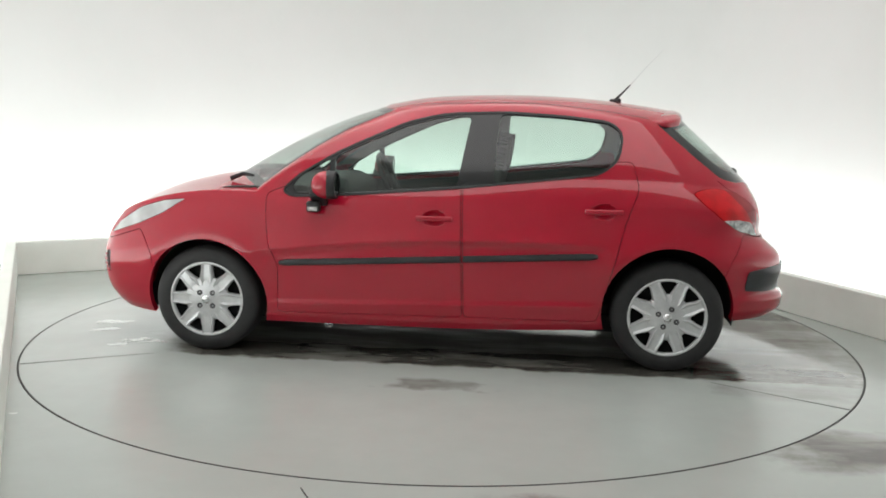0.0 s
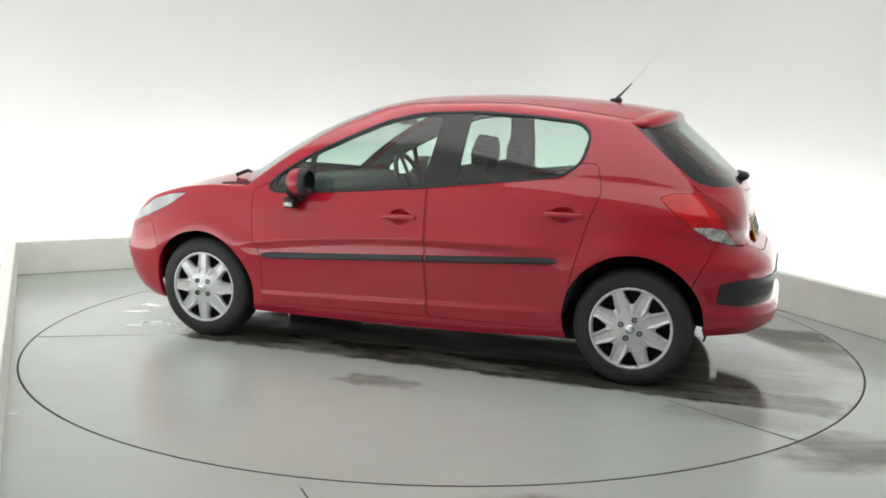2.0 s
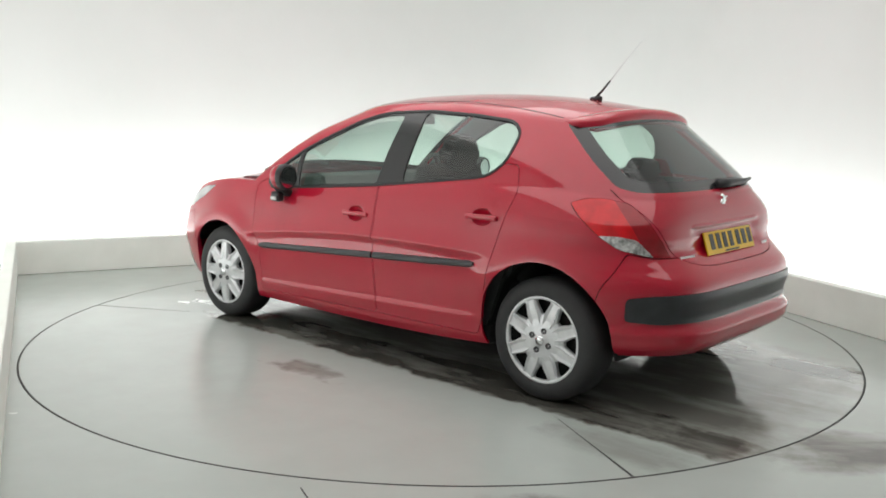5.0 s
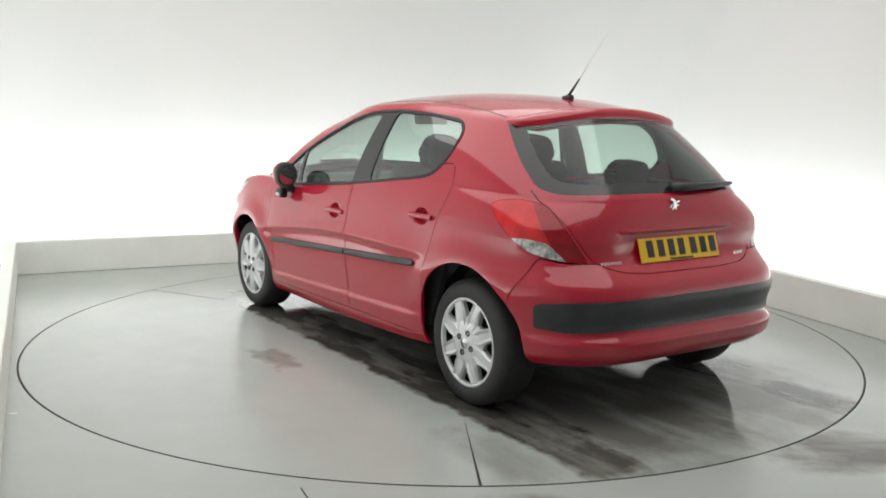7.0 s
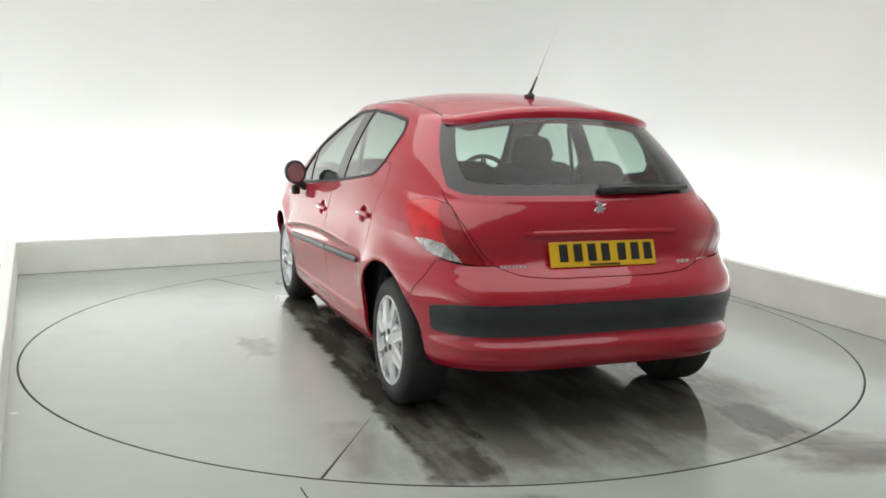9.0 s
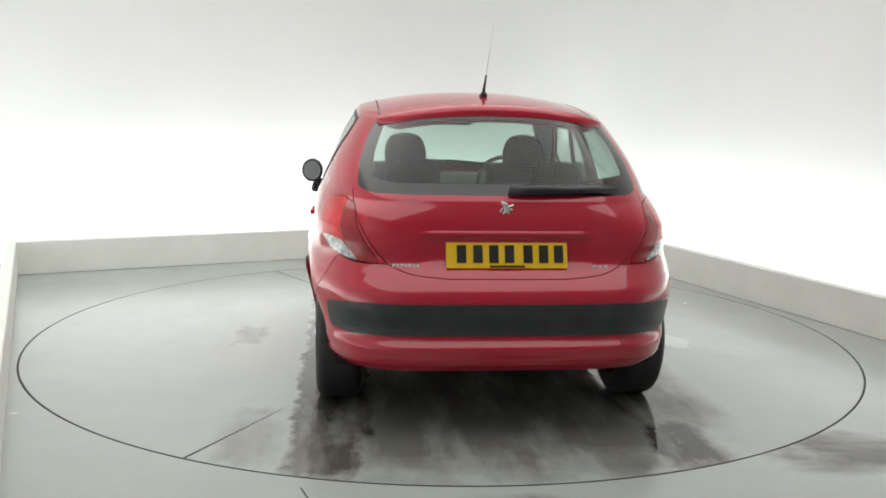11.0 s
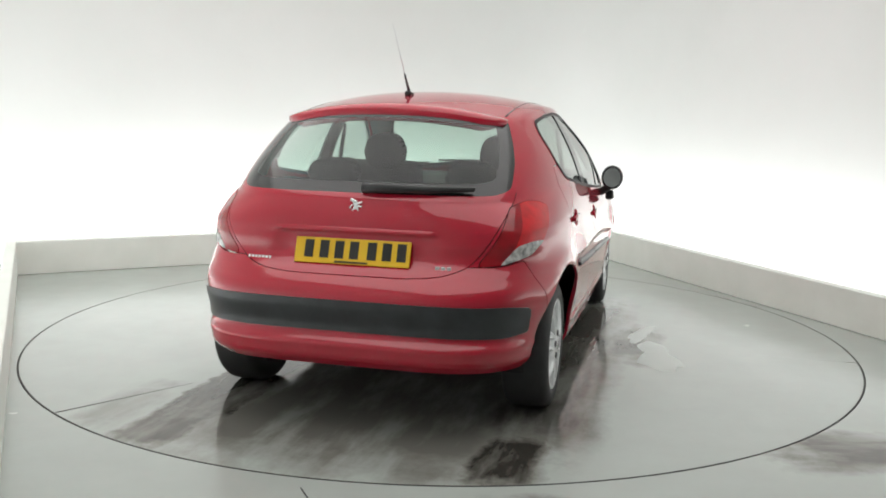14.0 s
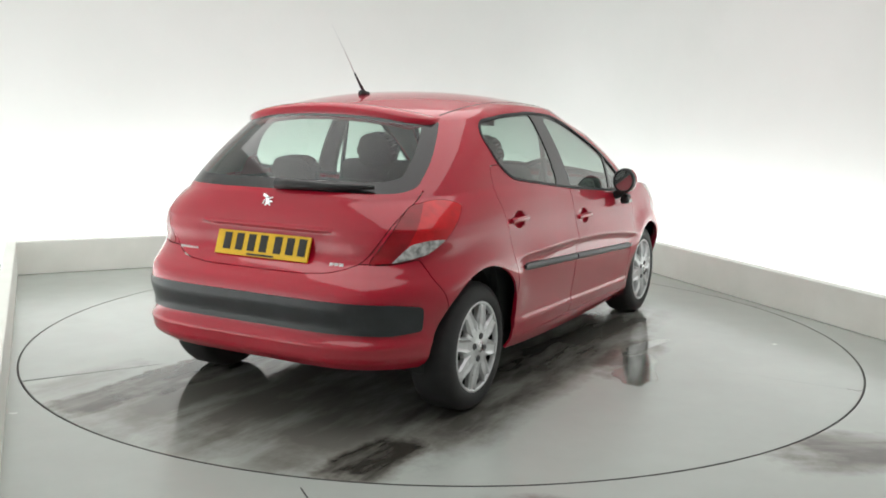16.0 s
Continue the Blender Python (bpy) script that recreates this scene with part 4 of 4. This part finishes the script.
def build_car():
    car = new("car")
    tagged(car, "red five-door hatchback with silver wheel covers on the turntable", "car")
    bm, doors = build_panels(car)
    from mathutils.bvhtree import BVHTree
    base = skin(shell())
    tree = BVHTree.FromBMesh(base)

    def side_y(x, z):
        hit = tree.ray_cast(Vector((x, 1.5, z)), Vector((0, -1, 0)))[0]
        return hit.y if hit else 0.86

    def rear_x(y, z):
        hit = tree.ray_cast(Vector((-3, abs(y) + 1e-4, z)), Vector((1, 0, 0)))[0]
        return hit.x if hit else -1.8

    # rubbing strips along the doors
    for sd in ("left", "right"):
        s = 1 if sd == "left" else -1
        for door, x0, x1 in zip(doors[sd], (0.838, -0.176), (-0.160, -0.888)):
            b = bmesh.new()
            rows = []
            n = 24
            for i in range(n + 1):
                x = x0 + (x1 - x0) * i / n
                zc = 0.529 + (0.845 - x) * 0.0543
                tip = min(1.0, 0.35 + (0.845 - x) / 0.03, 0.35 + (x + 0.892) / 0.03)
                h = 0.0175 * max(tip, 0.2)
                prof = [(-h, -0.008), (-h, 0.006), (-h * 0.6, 0.013), (h * 0.1, 0.0135), (h * 0.75, 0.010), (h, 0.004), (h, -0.008)]
                rows.append([b.verts.new((x, s * (side_y(x, zc) + d), zc + v)) for v, d in prof])
            for p, q in zip(rows, rows[1:]):
                for i in range(6):
                    b.faces.new((p[i], p[i + 1], q[i + 1], q[i]))
            b.faces.new(rows[0])
            b.faces.new(rows[-1])
            bmesh.ops.recalc_face_normals(b, faces=b.faces)
            part("rubbing_strip", b, STRIP, door, "black plastic rubbing strip")
        for door, (hx, hz) in zip(doors[sd], HANDLES):
            b = bmesh.new()
            y = side_y(hx, hz) + 0.006
            box(b, 0.20, 0.018, 0.026, pose(hx, s * y, hz, 0, 0, 0), 0.008, 3)
            part("handle", b, RED, door, "", True)
        # mirror: painted cap, black shell and foot, glass
        door = doors[sd][0]
        my = s * 0.906
        turned = Matrix(((0, 0, 1, 0), (0.98, 0, 0, 0), (0, 1.10, 0, 0), (0, 0, 0, 1)))
        m = pose(0.565, my, 0.966)
        b = bmesh.new()
        bmesh.ops.create_uvsphere(b, u_segments=32, v_segments=18, radius=1, matrix=m @ Matrix.Diagonal((0.082, 0.067, 0.075, 1)))
        bmesh.ops.bisect_plane(b, geom=b.verts[:] + b.edges[:] + b.faces[:], plane_co=(0.548, my, 0), plane_no=(-1, -s * 0.2, 0), clear_outer=True)
        mirror = part("door_mirror", b, RED, door, "red mirror cap", True)
        b = bmesh.new()
        mm = pose(0.512, my, 0.966, 0, 0, -s * 3)
        lathe(b, [(0.0655, 0.052), (0.0690, 0.048), (0.0695, 0.020), (0.0675, 0.002), (0.065, -0.006), (0.056, -0.006)], mm @ turned, seg=40)
        part("mirror_shell", b, BLACK, mirror, "black mirror housing", True)
        b = bmesh.new()
        lathe(b, [(0.0005, -0.003), (0.057, -0.003)], mm @ turned, seg=40)
        part("mirror_glass", b, MIRROR, mirror, "mirror glass")
        b = bmesh.new()
        box(b, 0.085, 0.13, 0.05, pose(0.615, s * 0.872, 0.895, s * 35, 0, 0), 0.018, 3)
        box(b, 0.075, 0.05, 0.06, pose(0.64, s * 0.885, 0.845, 0, 0, 0), 0.014, 3)
        part("mirror_foot", b, BLACK, mirror, "black mirror foot")
        b = bmesh.new()
        box(b, 0.055, 0.012, 0.022, pose(0.64, s * 0.912, 0.836, 0, 0, 0), 0.004)
        part("repeater_lens", b, LENS_CLEAR, mirror, "small clear side repeater")
        # wheel arch liners
        for cx, cz in ((1.27, 0.292), (-1.27, 0.326)):
            b = bmesh.new()
            a0 = -0.22 if s > 0 else math.pi - 0.22
            lathe(b, [(0.356, 0.0), (0.365, 0.02), (0.365, 0.30), (0.05, 0.30)], pose(cx, s * 0.725, cz, s * 90), 40, a0, a0 + math.pi + 0.44)
            part("arch_liner", b, LINER, car, "black wheel arch liner", True)
    # wheels
    wheel = build_wheel(car)
    wheel.matrix_basis = pose(1.27, 0.820, 0.299, -90, 0, 0)
    copy_thing(wheel, pose(-1.27, 0.800, 0.299, -90) @ pose(0, 0, 0, 0, 0, 22.5))
    copy_thing(wheel, pose(1.27, -0.820, 0.299, 90) @ pose(0, 0, 0, 0, 0, 10))
    copy_thing(wheel, pose(-1.27, -0.800, 0.299, 90) @ pose(0, 0, 0, 0, 0, 31))
    # roof-edge spoiler
    b = bmesh.new()
    rows = []
    for y in np.linspace(-0.54, 0.54, 33):
        q = abs(y) / 0.54
        x = -1.335 + 0.10 * q ** 3.2
        z = float(roof_z(x)) - 0.004 - 0.100 * (abs(y) / 0.605) ** 2.2
        e = 0.3 + 0.7 * min(1.0, (1 - q) * 6)
        rows.append([b.verts.new((x + dx, y, z + dz * e)) for dx, dz in ((0.14, 0.000), (0.06, 0.009), (0.0, 0.009), (-0.030 * e, -0.002), (-0.040 * e, -0.018), (-0.038 * e, -0.056), (-0.012, -0.072), (0.05, -0.06))])
    for p, q in zip(rows, rows[1:]):
        for i in range(7):
            b.faces.new((p[i], p[i + 1], q[i + 1], q[i]))
    b.faces.new(rows[0])
    b.faces.new(rows[-1])
    bmesh.ops.recalc_face_normals(b, faces=b.faces)
    part("spoiler", b, RED, car, "red roof-edge spoiler", True)
    # black roof mouldings
    for s in (1, -1):
        path = []
        for x in np.linspace(-1.15, 0.15, 16):
            y = 0.520 - 0.06 * max(0.0, x) ** 0.5
            path.append((x, s * y, tree.ray_cast(Vector((x, y, 2)), Vector((0, 0, -1)))[0].z - 0.003))
        along("roof_moulding", path, 0.005, BLACK, car, "thin black roof moulding")
    # aerial
    b = bmesh.new()
    box(b, 0.07, 0.035, 0.03, pose(-1.0, 0, 1.447, 0, 6, 0), 0.012, 3)
    aerial = part("aerial", b, BLACK, car, "thin black whip aerial")
    along("whip", [(-1.0, 0, 1.455), (-1.04, 0, 1.495), (-1.085, 0, 1.545)], [0.009, 0.006, 0.0040], BLACK, aerial)
    # thin silver tip imitates the whip washing out against the bright wall
    along("pale_whip_tip", [(-1.085, 0, 1.545), (-1.18, 0, 1.655), (-1.28, 0, 1.765)], [0.0020, 0.0013, 0.0008], SILVER, aerial)
    # rear wiper
    along("rear_wiper", [(rear_x(-0.02, 1.035) - 0.02, -0.02, 1.035), (rear_x(-0.1, 1.03) - 0.03, -0.10, 1.036), (rear_x(-0.3, 1.035) - 0.032, -0.30, 1.036), (rear_x(-0.5, 1.035) - 0.03, -0.50, 1.040)],
          [0.026, 0.022, 0.016, 0.009], BLACK, car, "black rear wiper")
    along("front_wiper", [(1.23, 0.52, 0.955), (1.16, 0.50, 0.985), (1.06, 0.62, 0.985)], [0.014, 0.012, 0.008], BLACK, car, "black windscreen wiper")
    along("front_wiper", [(1.27, -0.05, 0.985), (1.17, 0.1, 1.01), (1.07, 0.4, 1.012)], [0.014, 0.012, 0.008], BLACK, car, "black windscreen wiper")
    # number plate, with bars for its characters
    tilt = math.degrees(math.atan2(rear_x(0.1, 0.715) - rear_x(0.1, 0.815), 0.1))
    px = (rear_x(0.1, 0.715) + rear_x(0.1, 0.815)) / 2 - 0.007
    pm = pose(px, 0.0, 0.765, 0, -tilt, 0)
    b = bmesh.new()
    box(b, 0.008, 0.52, 0.111, pm, 0.003)
    plate = part("number_plate", b, YELLOW, car, "yellow number plate with black bars")
    for k, y in enumerate((0.195, 0.125, 0.057, -0.010, -0.090, -0.157, -0.222)):
        b = bmesh.new()
        box(b, 0.003, 0.040, 0.076, pm @ pose(-0.005, y, 0.006))
        part("plate_bar", b, INK, plate)
    b = bmesh.new()
    box(b, 0.003, 0.15, 0.008, pm @ pose(-0.005, -0.0, -0.047))
    part("plate_bar", b, INK, plate)
    # tailgate lip above the plate, badge and name bars
    b = bmesh.new()
    rows = []
    for y in np.linspace(-0.385, 0.385, 25):
        e = min(1.0, (1 - abs(y) / 0.385) * 8 + 0.1)
        x = rear_x(y, 0.862)
        rows.append([b.verts.new((x + dx * e + 0.004, y, 0.851 + dz)) for dx, dz in ((0.0, 0.020), (-0.009, 0.010), (-0.013, 0.002), (-0.011, -0.004), (0.016, -0.007))])
    for p, q in zip(rows, rows[1:]):
        for i in range(4):
            b.faces.new((p[i], p[i + 1], q[i + 1], q[i]))
    bmesh.ops.recalc_face_normals(b, faces=b.faces)
    part("tailgate_lip", b, RED, car, "red grip lip above the plate", True)
    # a plain upright chrome figure of joined bars
    b = bmesh.new()
    bx = rear_x(0.0, 0.955)
    for y, z, w, h, a in ((0.010, 0.980, 0.030, 0.014, 25), (0.000, 0.961, 0.021, 0.038, -12), (-0.018, 0.972, 0.026, 0.008, -20), (-0.016, 0.957, 0.022, 0.008, 8),
                          (0.014, 0.938, 0.010, 0.030, 28), (-0.012, 0.936, 0.009, 0.030, -30), (0.022, 0.954, 0.007, 0.024, 35)):
        box(b, 0.008, w, h, pose(bx - 0.003, y, z, a, 0, 0), 0.002, 1)
    part("badge", b, CHROME, car, "plain chrome badge")
    for y, z, n, step, w, h in ((0.43, 0.722, 7, 0.0170, 0.011, 0.012), (-0.405, 0.716, 3, 0.024, 0.018, 0.018)):
        b = bmesh.new()
        for k in range(n):
            yk = y + (k - (n - 1) / 2) * step
            box(b, 0.005, w, h, pose(rear_x(yk, z) - 0.001, yk, z, 0, 0, -math.copysign(8, y)), 0.001, 1)
        part("name_bar", b, SILVER, car, "row of small silver bars")
    # grille slats
    for z in (0.425, 0.453, 0.481, 0.509, 0.535):
        b = bmesh.new()
        rows = []
        for y in np.linspace(-0.70, 0.70, 41):
            hit = tree.ray_cast(Vector((3, abs(y) + 1e-4, z)), Vector((-1, 0, 0)))[0]
            x = hit.x if hit else 2.0
            rows.append([b.verts.new((x - 0.014 + dx, y, z + dz)) for dx, dz in ((0, 0.007), (0.012, 0.005), (0.012, -0.005), (0, -0.007))])
        for p, q in zip(rows, rows[1:]):
            for i in range(3):
                b.faces.new((p[i], p[i + 1], q[i + 1], q[i]))
        bmesh.ops.recalc_face_normals(b, faces=b.faces)
        part("slat", b, RED, car)
    build_cabin(car)
    base.free()
    bm.free()
    return car


build_room()
table = build_turntable()
car = build_car()


def motions():
    rows_car, rows_table = [], []
    for k in range(33):
        t = k * 0.5
        turn = pose(0, 0, 0, 0, 0, heading(t))
        rows_table.append((t, turn))
        rows_car.append((t, turn @ pose(-AXIS[0], -AXIS[1], 0)))
    walk(table, rows_table)
    walk(car, rows_car)


motions()
